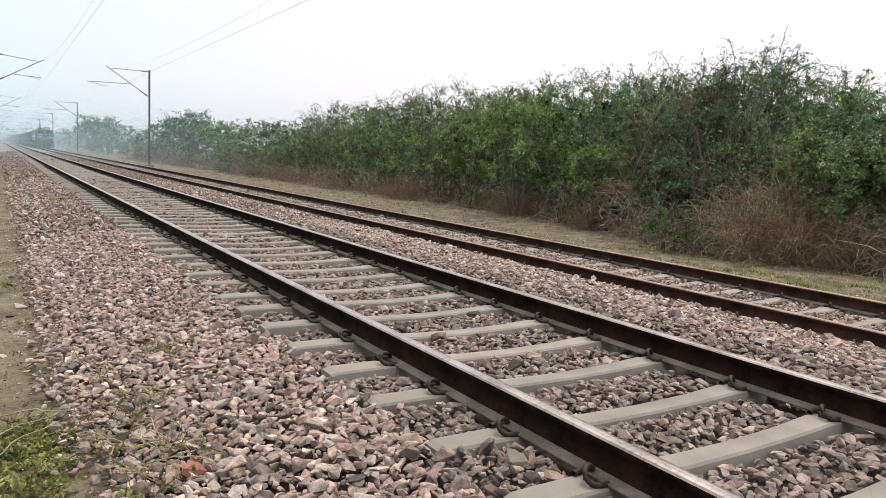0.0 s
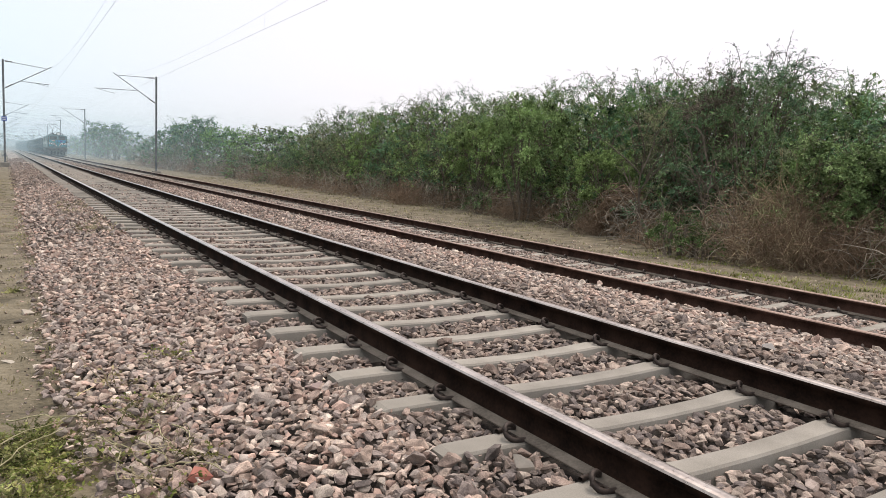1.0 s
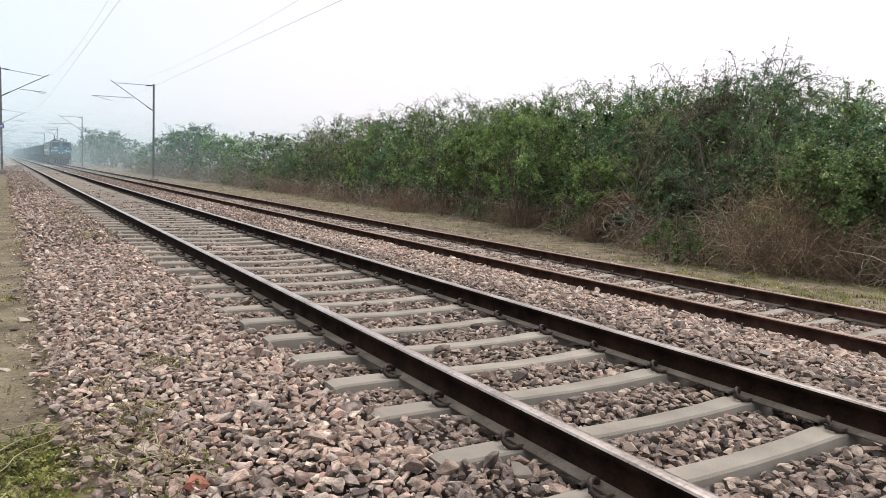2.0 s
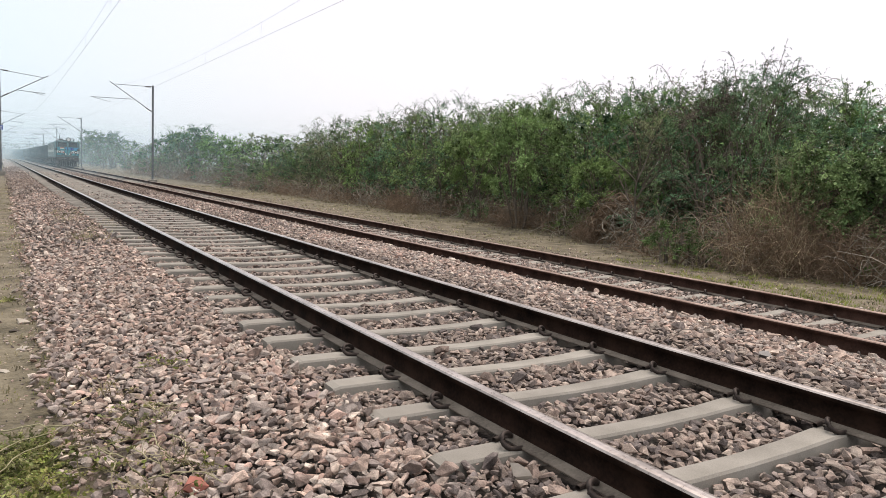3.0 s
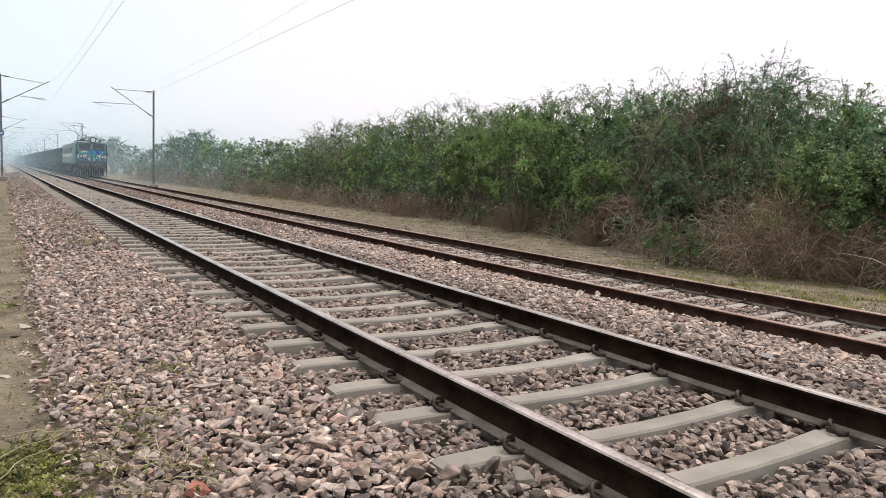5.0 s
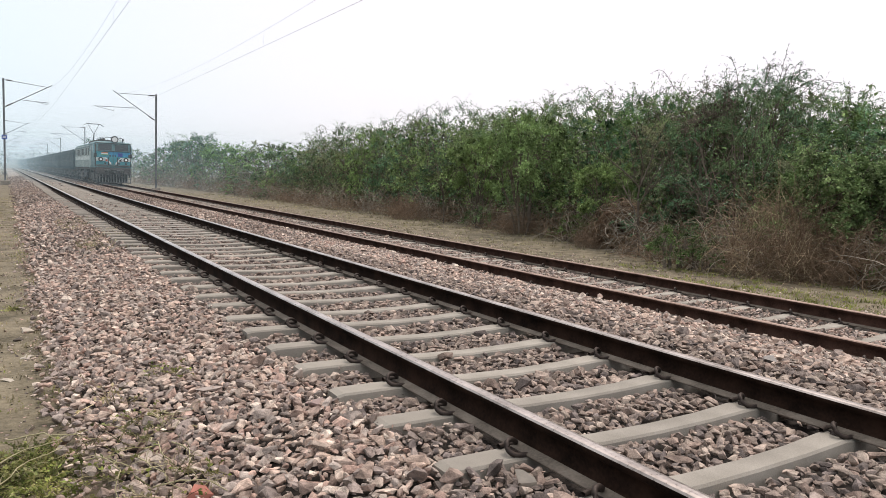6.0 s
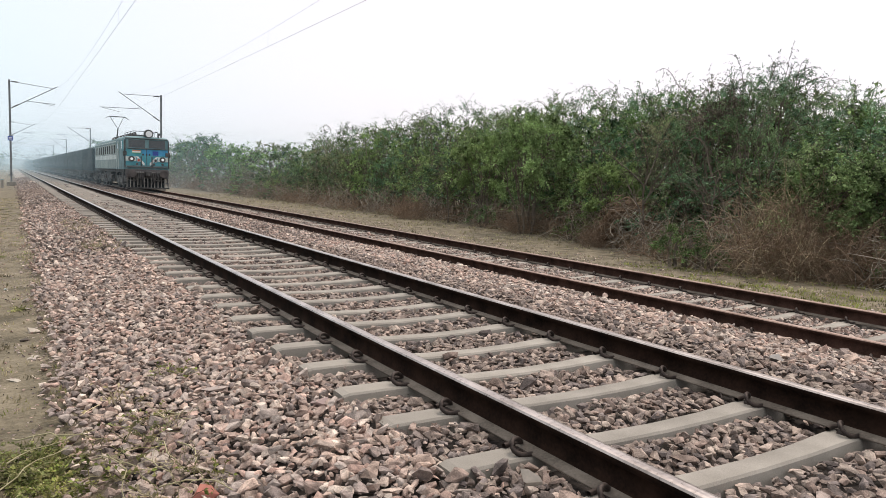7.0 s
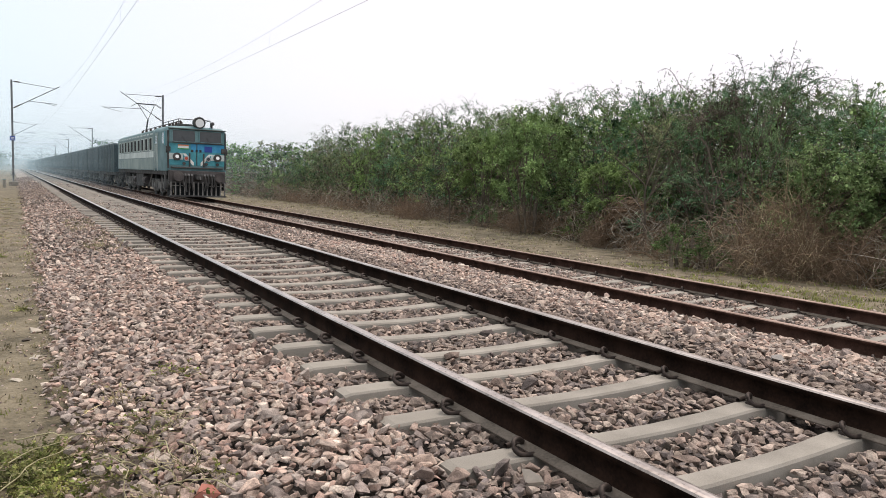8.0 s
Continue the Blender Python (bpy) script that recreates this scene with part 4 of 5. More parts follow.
blades("shoulder_dry_grass", -2.0, -0.95, 12.5, 21, 6000, 0.04, 0.12, M_GRASS, 64, lambda x, y, r: (rough_field(x, y, 1.6, 5.0) + r.normal(0, 0.35, len(x)) > 0.25), "brown dry grass grown through the ballast")
scatter("path_pebbles", -4.5, -2.75, 2, 25, 0.06, 0.006, 0.020, STONES_ROUGH, M_STONE, 65, lambda x, y, r: r.random(len(x)) < 0.42 + 0.4 * (x > -2.95), label="small loose stones on the path", sink=0.032)
scatter("verge_pebbles", 7.2, 10.5, 3, 40, 0.11, 0.016, 0.034, STONES_ROUGH, M_STONE, 66, lambda x, y, r: r.random(len(x)) < 0.85 - 0.2 * (x - 7.2), label="stray ballast stones on the verge", sink=0.032)


def weed(seed, spread, stalks, leaves, size, mat, rise, label):
    """A sprawling weed: stalks along the ground with small leaves."""
    r = np.random.default_rng(seed)
    pl, lp, ld = Pile(), [], []
    for k in range(stalks):
        a = r.uniform(0, 6.283)
        line = branch((r.normal(0, 0.04), r.normal(0, 0.04), 0.0), (math.cos(a), math.sin(a), rise * r.uniform(0.4, 1.6)), spread * r.uniform(0.5, 1.1), 7, r, 0.18, 0.25)
        line[:, 2] = np.maximum(line[:, 2], 0.012)
        pl.put(*tube_np(line, 0.0028, 0.0012, 3))
        u = r.uniform(0.15, 1, leaves) * 6.999
        ii = u.astype(int)
        seg = line[ii + 1] - line[ii]
        lp.append(line[ii] + seg * (u - ii)[:, None])
        ld.append(seg / np.linalg.norm(seg, axis=1, keepdims=True))
    root = new("weed", None)
    tagged(part("stalk", pl.mesh("stalk", M_GRASS), M_GRASS, root), kind="stuff")
    tagged(part("leafage", leaf_mesh(np.concatenate(lp), np.concatenate(ld), r, size, 0.33, mat, "leafage", droop=-0.1), mat, root), kind="stuff")
    return tagged(root, label, "weed", "weeds by the ballast")


W_GREEN = [weed(71, 0.20, 22, 26, 0.022, M_WEED, 0.45, "low green weed on the soil beside the ballast"), weed(72, 0.18, 20, 24, 0.020, M_WEED, 0.6, "low green weed on the soil beside the ballast")]
W_DRY = [weed(73, 0.30, 11, 9, 0.022, M_WEED, 0.5, "half-dry straggling weed on the ballast stones"), weed(74, 0.28, 10, 6, 0.02, M_GRASS, 0.7, "withered weed on the ballast stones")]
wr = np.random.default_rng(75)
for k in range(34):
    plant(W_GREEN[k % 2], wr.uniform(-3.3, -2.80), wr.uniform(2.9, 4.35), wr.uniform(0, 360), wr.uniform(0.7, 1.1))
for k, (x, y) in enumerate(((-2.36, 4.2), (-2.28, 4.0), (-2.45, 3.9), (-2.34, 3.42), (-2.25, 3.25), (-2.48, 3.1), (-2.62, 3.5), (-2.66, 4.0), (-2.55, 2.9), (-2.5, 4.6), (-2.1, 4.9))):
    ob = plant(W_DRY[k % 2], x, y, wr.uniform(0, 360), wr.uniform(0.8, 1.2))
    ob.location.z += 0.05
for k in range(14):
    plant(W_GREEN[k % 2], wr.uniform(-5, -2.8), wr.uniform(5, 16), wr.uniform(0, 360), wr.uniform(0.4, 0.8))


def single_stone(x, y, r0, k, colour, label, squash=1.0):
    tv, tf = STONES_FINE[k]
    m = surf("stone_paint", tuple(c * 0.8 for c in colour), colour, 0.9, 14, 80, 0.4, dist=0.005)
    ob = new("loose_stone", fast_mesh("loose_stone", tv * r0 * np.array([1, 1, squash]), tf, m))
    ob.location = (x, y, float(height(x, y)) + r0 * 0.45 * squash - (0.035 if x < -2.75 or x > 7.5 else 0.0))
    ob.rotation_euler = (0.1, 0.15, k)
    return tagged(ob, label, "stone", "single loose stones")


single_stone(-2.31, 3.11, 0.055, 2, (0.42, 0.17, 0.13), "brick-red stone lying on the ballast")
single_stone(-1.09, 2.36, 0.06, 5, (0.52, 0.45, 0.38), "pale rounded stone lying on the ballast")
single_stone(2.13, 3.3, 0.075, 7, (0.27, 0.25, 0.235), "large dark grey stone on the ballast")
single_stone(-1.95, 4.45, 0.065, 9, (0.36, 0.30, 0.27), "large flat grey stone on the ballast", 0.6)
single_stone(-1.5, 3.76, 0.062, 3, (0.33, 0.25, 0.23), "large mauve stone on the ballast", 0.7)
single_stone(13.4, 8.5, 0.14, 4, (0.62, 0.60, 0.56), "whitish stone at the foot of the hedge")
single_stone(-2.94, 7.26, 0.05, 1, (0.085, 0.07, 0.055), "small dark clod lying on the path", 0.7)
single_stone(-2.86, 7.62, 0.035, 11, (0.09, 0.075, 0.06), "small dark clod lying on the path", 0.8)
single_stone(-3.03, 5.85, 0.045, 12, (0.46, 0.41, 0.34), "pale flat stone set in the path", 0.4)
single_stone(-2.89, 6.51, 0.05, 10, (0.44, 0.39, 0.33), "pale flat stone set in the path", 0.4)
single_stone(-2.80, 4.34, 0.05, 13, (0.43, 0.39, 0.33), "pale flat stone at the edge of the path", 0.5)
single_stone(-2.86, 7.6, 0.07, 6, (0.46, 0.40, 0.33), "pale stone at the edge of the path", 0.6)
single_stone(-2.9, 9.2, 0.06, 8, (0.30, 0.26, 0.21), "brown stone at the edge of the path", 0.7)

def stalk(seed, a, b, rise, thick, label):
    """A dry grass stalk that lies from a to b, arched a little, with side shoots."""
    r = np.random.default_rng(seed)
    t = np.linspace(0, 1, 9)[:, None]
    p = np.array([a[0], a[1], 0.0]) * (1 - t) + np.array([b[0], b[1], 0.0]) * t + r.normal(0, 0.012, (9, 3))
    p[:, 2] = height(p[:, 0], p[:, 1]) + 0.03 + rise * np.sin(t[:, 0] * math.pi)
    o = p[0].copy()
    pl = Pile()
    pl.put(*tube_np(p - o, thick, thick * 0.5, 5))
    root = new("dry_stalk", None)
    root.location = o
    part("stem", pl.mesh("stem", M_STRAW, True), M_STRAW, root)
    pl = Pile()
    for k in range(5):
        i = int(r.integers(2, 8))
        pl.put(*tube_np(branch(p[i] - o, r.normal(0, 1, 3) + np.array([0, 0, 0.5]), r.uniform(0.04, 0.10), 4, r, 0.25, 0.5), thick * 0.5, thick * 0.2, 3))
    part("side_shoot", pl.mesh("side_shoot", M_STRAW), M_STRAW, root)
    return tagged(root, label, "stalk", "dry stalks")


M_STRAW = surf("dry_straw", (0.20, 0.185, 0.10), (0.40, 0.36, 0.22), 0.9, 9, 60, 0.1)
for k, (a, b) in enumerate((((-3.25, 3.8), (-2.66, 4.3)), ((-3.2, 3.55), (-2.75, 4.15)), ((-3.05, 4.35), (-2.62, 4.1)), ((-2.58, 3.85), (-2.62, 3.3)), ((-2.55, 3.8), (-2.38, 3.2)),
                            ((-2.30, 3.75), (-2.28, 3.2)), ((-2.42, 3.95), (-2.36, 3.45)), ((-2.70, 3.9), (-2.5, 3.4)), ((-2.35, 4.25), (-2.2, 3.95)), ((-2.48, 3.3), (-2.2, 3.05)))):
    stalk(100 + k, a, b, 0.05, 0.0045, "dry pale stalk lying over weeds and stones")
tuft = stalk(120, (-3.07, 10.26), (-3.13, 10.30), 0.0, 0.008, "thin upright stalk with a pale seed head on the path")
tuft.rotation_euler = (0, radians(-70), 0)
part("seed_head", boxed(-0.16, -0.06, 0.02, 0.06, -0.02, 0.02, bevel=0.012), M_WHITE, tuft)
blades("verge_green_grass", 8.3, 12.0, 3.5, 12.5, 16000, 0.02, 0.07, M_WEED, 67, lambda x, y, r: (rough_field(x, y, 1.3, 3.2) + r.normal(0, 0.5, len(x)) + (9.0 - y) * 0.12 > 0.2), "short green grass on the verge before the hedge")
scatter("path_litter", -4.5, -2.75, 2, 16, 0.085, 0.004, 0.012, STONES_ROUGH, M_DIRT_GAP_SHADE, 68, lambda x, y, r: r.random(len(x)) < 0.5, lift=0.3, label="dark crumbs of soil and leaf litter on the path", sink=0.034)

post = new("marker_post", None)
part("shaft", boxed(-0.09, 0.09, -0.07, 0.07, -0.5, 0.5, bevel=0.02), M_SLEEPER, post)
part("cap", boxed(-0.10, 0.10, -0.08, 0.08, 0.502, 0.56, bevel=0.02), M_LOWER, post)
post.location = (-3.52, 57, float(height(-3.5, 57)))
tagged(post, "short weathered stone marker post beside the path", "post")

stick = new("dead_branch", None)
pl = Pile()
sr = np.random.default_rng(81)
line = np.array([(0, 0, 0.0), (0.25, -0.1, 0.25), (0.42, -0.1, 0.6), (0.5, -0.15, 0.95), (0.7, -0.3, 1.15), (1.05, -0.5, 1.22), (1.5, -0.8, 1.2)])
pl.put(*tube_np(line, 0.026, 0.01, 6))
part("limb", pl.mesh("limb", M_DRY, True), M_DRY, stick)
pl = Pile()
for k in (3, 4, 5):
    pl.put(*tube_np(branch(line[k], sr.normal(0, 1, 3) + np.array([0, 0, 0.8]), 0.5, 5, sr, 0.2, 0.2), 0.008, 0.003, 4))
part("side_shoot", pl.mesh("side_shoot", M_DRY), M_DRY, stick)
stick.location = (10.4, 11.0, float(height(10.4, 11)) - 0.02)
tagged(stick, "pale bent dead branch leaning out of the hedge", "branch")

LOW_GREEN = shrub(91, 0.9, 0.8, 80, 34, 0.06, M_LEAF, name="low_bush", wild=2, clumps=8, inner=100, label="low green bush at the foot of the hedge")
for x, y, sc in ((10.4, 11.3, 0.9), (10.7, 10.7, 0.75), (12.6, 7.6, 0.7), (13.2, 18, 0.8), (13.6, 24, 0.8)):
    plant(LOW_GREEN, x, y, x * 90, sc)
MOUND = shrub(92, 3.0, 1.7, 420, 40, 0.075, M_VINE, slim=0.42, name="creeper_mound", wild=3, clumps=30, pad=0.75, rise=0.3, label="mound of yellow-green creeper before the hedge")
plant(MOUND, 12.9, 9.2, 40, 0.92, 0.85)
plant(MOUND, 13.7, 8.3, 160, 0.9, 0.9)
CURTAIN = shrub(93, 3.9, 1.9, 560, 40, 0.062, M_VINE, slim=0.42, name="creeper_mound", wild=4, clumps=40, pad=0.7, rise=0.32, label="tall dome of yellow-green creeper hanging over the hedge")
plant(CURTAIN, 13.2, 20.6, 250, 1.17, 0.92)
plant(CURTAIN, 14.6, 25.4, 110, 1.0, 0.9)
plant(CURTAIN, 13.3, 16.6, 20, 0.68, 0.7)

# withered clump and a lacy, dark-limbed tree that top the hedge
WITHERED = shrub(94, 4.45, 1.15, 130, 40, 0.07, M_LEAF_BROWN, name="withered_bush", wild=6, clumps=12, thin=1, inner=0, rise=0.8, label="withered purple-brown creeper clump on top of the hedge")
plant(WITHERED, 14.0, 13.1, 30)
LACY = shrub(95, 5.75, 2.3, 150, 44, 0.062, M_LEAF_DARK, name="thorn_tree", wild=34, clumps=20, thin=1, inner=0, rise=0.72, pad=0.7, label="dark-limbed thorn tree with lacy leaves against the sky")
plant(LACY, 15.3, 12.6, 200, 0.93)


def bare_tree(seed, tall, label):
    """A thin leafless tree: a leaning stem that forks again and again."""
    r = np.random.default_rng(seed)
    root = new("bare_thorn_tree", None)
    stem = branch((0, 0, -0.1), (r.normal(0, 0.15), r.normal(0, 0.15), 1), tall * 0.5, 8, r, 0.08, -0.05)
    pl = Pile()
    pl.put(*tube_np(stem, 0.045, 0.026, 6))
    part("trunk", pl.mesh("trunk", M_BARK, True), M_BARK, root)
    for k in range(6):
        p = stem[int(r.integers(3, 9))]
        a = r.uniform(0, 6.283)
        limb = branch(p, (math.cos(a) * 0.6, math.sin(a) * 0.6, 0.9), tall * r.uniform(0.35, 0.55), 8, r, 0.10, 0.05)
        pl = Pile()
        pl.put(*tube_np(limb, 0.024, 0.007, 5))
        for q in range(9):
            i = int(r.integers(2, 8))
            pl.put(*tube_np(branch(limb[i], limb[min(i + 1, 8)] - limb[i - 1] + r.normal(0, 0.25, 3), tall * r.uniform(0.1, 0.25), 5, r, 0.16, 0.15), 0.009, 0.003, 3))
        part("limb", pl.mesh("limb", M_BARK), M_BARK, root)
    return tagged(root, label, "tree", "bare trees in the hedge")


BARE = bare_tree(97, 4.2, "bare grey-brown thorn tree standing against the hedge")
plant(BARE, 11.9, 13.7, 0, 0.95)
plant(BARE, 12.0, 11.9, 140, 0.8)
plant(BARE, 13.4, 26.5, 250, 0.75)


def thicket_arch(seed, wide, deep, tall):
    """Dense stems bent over into a low tunnel that opens towards -y of its own space."""
    r = np.random.default_rng(seed)
    pl = Pile()
    for k in range(1100):
        y = deep * r.random() ** 1.3
        a0 = r.uniform(-0.2, 2.4)
        a1 = a0 + r.uniform(0.5, 1.1)
        u = np.linspace(a0, a1, 7)
        g = 1 + abs(r.normal(0, 0.2)) + (0.0 if y < deep * 0.7 else -0.8 * (y / deep - 0.7) * 3.3)
        p = np.stack([wide / 2 * g * np.cos(u), y + r.normal(0, 0.10, 7), tall * g * np.maximum(np.sin(u), -0.05)], 1) + r.normal(0, 0.06, (7, 3))
        pl.put(*tube_np(p, 0.014, 0.006, 3))
    root = new("thicket_arch", None)
    tagged(part("tangle", pl.mesh("tangle", M_DRY), M_DRY, root), kind="stuff")
    return tagged(root, "low dark tunnel of bent stems under the hedge", "dry bush")


plant(thicket_arch(98, 1.3, 2.4, 1.0), 12.6, 15.0, -45)

# ================= locomotive =================
LOCO_LEN = 18.3


def bogie(name, y, axles, spread, radius, parent, wheels):
    """Side frames with springs; wheelsets are parts of the vehicle so that they turn."""
    bm = bmesh.new()
    ext = spread * (axles - 1) / 2
    for s in (-1, 1):
        box(bm, s * 1.0 - 0.06, s * 1.0 + 0.06, y - ext - 0.75, y + ext + 0.75, 0.62, 0.88, bevel=0.03)
        for k in range(axles):
            ya = y - ext + k * spread
            box(bm, s * 1.0 - 0.12, s * 1.0 + 0.16, ya - 0.17, ya + 0.17, radius - 0.2, radius + 0.2, bevel=0.04)
            for d in (-0.34, 0.34):
                rod(bm, (s * 1.08, ya + d, 0.42), (s * 1.08, ya + d, 0.86), 0.085, 8)
        for k in range(axles - 1):
            ya = y - ext + (k + 0.5) * spread
            box(bm, s * 1.06 - 0.1, s * 1.06 + 0.1, ya - 0.13, ya + 0.13, 0.22, 0.7, bevel=0.03)
        rod(bm, (s * 1.2, y - ext - 0.5, 0.45), (s * 1.2, y - ext + 0.6, 1.15), 0.04, 6)
        rod(bm, (s * 1.2, y + ext + 0.5, 0.45), (s * 1.2, y + ext - 0.6, 1.15), 0.04, 6)
    part(name, bm, M_BOGIE, parent)
    for k in range(axles):
        bm = rodded((-0.95, 0, 0), (0.95, 0, 0), 0.08, 10)
        for s in (-1, 1):
            rod(bm, (s * 0.80, 0, 0), (s * 0.93, 0, 0), radius, 24)
            rod(bm, (s * 0.93, 0, 0), (s * 0.95, 0, 0), radius * 0.4, 12)
            for q in range(4):
                a = q * math.pi / 2
                rod(bm, (s * 0.935, 0.6 * radius * math.cos(a), 0.6 * radius * math.sin(a)), (s * 0.945, 0.6 * radius * math.cos(a), 0.6 * radius * math.sin(a)), 0.06, 6)
        w = part("wheelset", bm, M_UNDER, parent)
        w.location = (0, y - ext + k * spread, radius)
        wheels.append((w, y - ext + k * spread, radius))


def locomotive():
    root = new("electric_locomotive", None)
    wheels = []
    # body sides and roof: one rounded section behind the cab, tapering to the cab front
    def outline(h, zt, zb=1.32, rr=0.38):
        pts = [(-h, zb), (-h, zt - rr)]
        for k in range(1, 7):
            a = math.pi - k * math.pi / 12
            pts.append((-h + rr + rr * math.cos(a), zt - rr + rr * 0.85 * math.sin(a)))
        pts.append((0, zt))
        return pts + [(-x, z) for x, z in reversed(pts[:-1])]
    bm = bmesh.new()
    rows = []
    for yy, h, zt in ((3.2, 1.465, 3.52), (17.2, 1.465, 3.52), (17.9, 1.44, 3.50), (18.3, 1.30, 3.42)):
        rows.append([bm.verts.new((x, yy, z)) for x, z in outline(h, zt)])
    n = len(rows[0])
    for a, b in zip(rows, rows[1:]):
        for i in range(n):
            j = (i + 1) % n
            bm.faces.new((a[i], a[j], b[j], b[i])).smooth = 1 < i < n - 2
    bm.faces.new(rows[0][::-1])
    bm.faces.new(rows[-1])
    bmesh.ops.recalc_face_normals(bm, faces=bm.faces)
    part("body", bm, M_SIDE, root, "grimy grey-green locomotive body")
    bm = bmesh.new()
    rows = []
    for yy, h, zt, zb in ((0.0, 1.33, 3.38, 1.36), (0.06, 1.39, 3.46, 1.33), (0.35, 1.42, 3.52, 1.32), (3.19, 1.48, 3.54, 1.32)):
        rows.append([bm.verts.new((x, yy, z)) for x, z in outline(h, zt, zb, 0.30)])
    for a, b in zip(rows, rows[1:]):
        for i in range(n):
            j = (i + 1) % n
            bm.faces.new((a[i], a[j], b[j], b[i])).smooth = 1 < i < n - 2
    bm.faces.new(rows[0][::-1])
    bm.faces.new(rows[-1])
    bmesh.ops.recalc_face_normals(bm, faces=bm.faces)
    cab = part("cab", bm, M_CAB, root, "driver's cab with weathered blue-grey paint")
    # front panels, stepped proud of one another
    part("front_panel", boxed(-1.30, 1.30, -0.014, 0.02, 1.62, 2.66, bevel=0.01), M_TEAL, cab, "faded teal front panel")
    part("blue_band", boxed(-0.3, 1.29, -0.020, 0.0, 2.28, 2.66, bevel=0.006), M_BLUE, cab, "faded blue band under the windscreens")
    part("windscreen_surround", boxed(-1.30, 1.30, -0.016, 0.02, 2.70, 3.32, bevel=0.05), M_CAB, cab)
    for s in (-1, 1):
        ws = part("windscreen", boxed(s * 0.625 - 0.51, s * 0.625 + 0.51, -0.024, 0.0, 2.75, 3.27, bevel=0.008), M_GLASS, cab, "dark dusty windscreen")
        bm = bmesh.new()
        for bx in ((-0.55, 0.55, 2.71, 2.755), (-0.55, 0.55, 3.265, 3.31), (-0.55, -0.505, 2.71, 3.31), (0.505, 0.55, 2.71, 3.31)):
            box(bm, s * 0.625 + bx[0], s * 0.625 + bx[1], -0.035, 0.0, bx[2], bx[3], bevel=0.008)
        part("window_frame", bm, M_CAB, ws)
        part("wiper", rodded((s * 0.56 + 0.1, -0.045, 2.7), (s * 0.56 - 0.15, -0.04, 2.98), 0.01, 5), M_UNDER, ws)
        # cream bar behind the lamps, and a thin white stroke running down to the middle
        part("cream_bar", boxed(s * 0.66, s * 1.30, -0.022, 0.0, 1.88, 2.18, bevel=0.006), M_CREAM, cab, "grimy cream bar")
        bm = bmesh.new()
        pts = [(s * 0.68, 2.18), (s * 0.54, 2.18), (s * 0.16, 1.76), (s * 0.16, 1.62), (s * 0.22, 1.62)]
        vs = [bm.verts.new((x, -0.027, z)) for x, z in pts]
        f = bm.faces.new(vs)
        ex = bmesh.ops.extrude_face_region(bm, geom=[f])
        bmesh.ops.translate(bm, vec=(0, 0.02, 0), verts=[v for v in ex["geom"] if isinstance(v, bmesh.types.BMVert)])
        bmesh.ops.recalc_face_normals(bm, faces=bm.faces)
        part("pale_flash", bm, M_WHITE, cab, "dusty white painted stroke")
        lamp = part("headlamp", rodded((s * 0.95, -0.02, 2.02), (s * 0.95, -0.13, 2.02), 0.185, 20), M_UNDER, cab, "round headlamp housing")
        part("lens", rodded((s * 0.95, -0.131, 2.02), (s * 0.95, -0.145, 2.02), 0.085, 18), M_LAMP_LOW, lamp, "lit headlamp glass")
        rl = part("marker_lamp", rodded((s * 0.52, -0.02, 1.95), (s * 0.52, -0.085, 1.95), 0.12, 16), M_CHROME, cab)
        part("lens", rodded((s * 0.52, -0.086, 1.95), (s * 0.52, -0.095, 1.95), 0.075, 14), M_RED if s < 0 else M_GLASS, rl)
        # corner grab rails and side brackets
        part("handrail", rodded((s * 1.33, -0.1, 1.5), (s * 1.33, -0.1, 3.1), 0.024, 6), M_UNDER, cab)
        part("mirror_box", boxed(s * 1.31, s * 1.44, -0.06, 0.06, 2.18, 2.5, bevel=0.02), M_UNDER, cab)
        # cab side: door, window
        part("cab_side_window", boxed(s * 1.39, s * 1.435, 0.55, 1.25, 2.62, 3.15, bevel=0.01), M_GLASS, cab)
        door = part("cab_door", boxed(s * 1.43, s * 1.475, 2.05, 2.75, 1.42, 3.2, bevel=0.01), M_LOWER, cab)
        part("door_window", boxed(s * 1.46, s * 1.482, 2.2, 2.6, 2.6, 3.05, bevel=0.01), M_GLASS, door)
        for yy in (1.95, 2.85):
            part("handrail", rodded((s * 1.50, yy, 1.3), (s * 1.50, yy, 2.7), 0.018, 6), M_CREAM, cab)
    part("front_handrail", rodded((-1.15, -0.10, 2.70), (1.15, -0.10, 2.70), 0.026, 6), M_UNDER, cab)
    part("front_ledge", boxed(-1.22, 1.22, -0.14, 0.0, 1.48, 1.53, bevel=0.01), M_BUFFER, cab, "dusty footplate ledge")
    part("lower_front", boxed(-1.18, 1.18, -0.018, 0.0, 1.34, 1.60, bevel=0.006), M_CAB, cab)
    part("front_door_seam", boxed(-0.04, 0.0, -0.03, 0.0, 1.62, 2.66), M_UNDER, cab)
    for xx in (-0.36, 0.30):
        part("hose_bracket", boxed(xx - 0.03, xx + 0.03, -0.09, 0.0, 1.55, 2.2, bevel=0.01), M_UNDER, cab)
    part("tricolour_saffron", boxed(-0.90, -0.40, -0.030, -0.01, 2.54, 2.60), M_SAFFRON, cab)
    part("tricolour_white", boxed(-0.90, -0.40, -0.030, -0.01, 2.43, 2.54), M_WHITE, cab)
    part("tricolour_green", boxed(-0.90, -0.40, -0.030, -0.01, 2.38, 2.43), M_GREENP, cab)
    part("number_board", boxed(0.34, 0.70, -0.030, -0.01, 2.28, 2.56), M_BLUESIGN, cab, "small dark blue board")
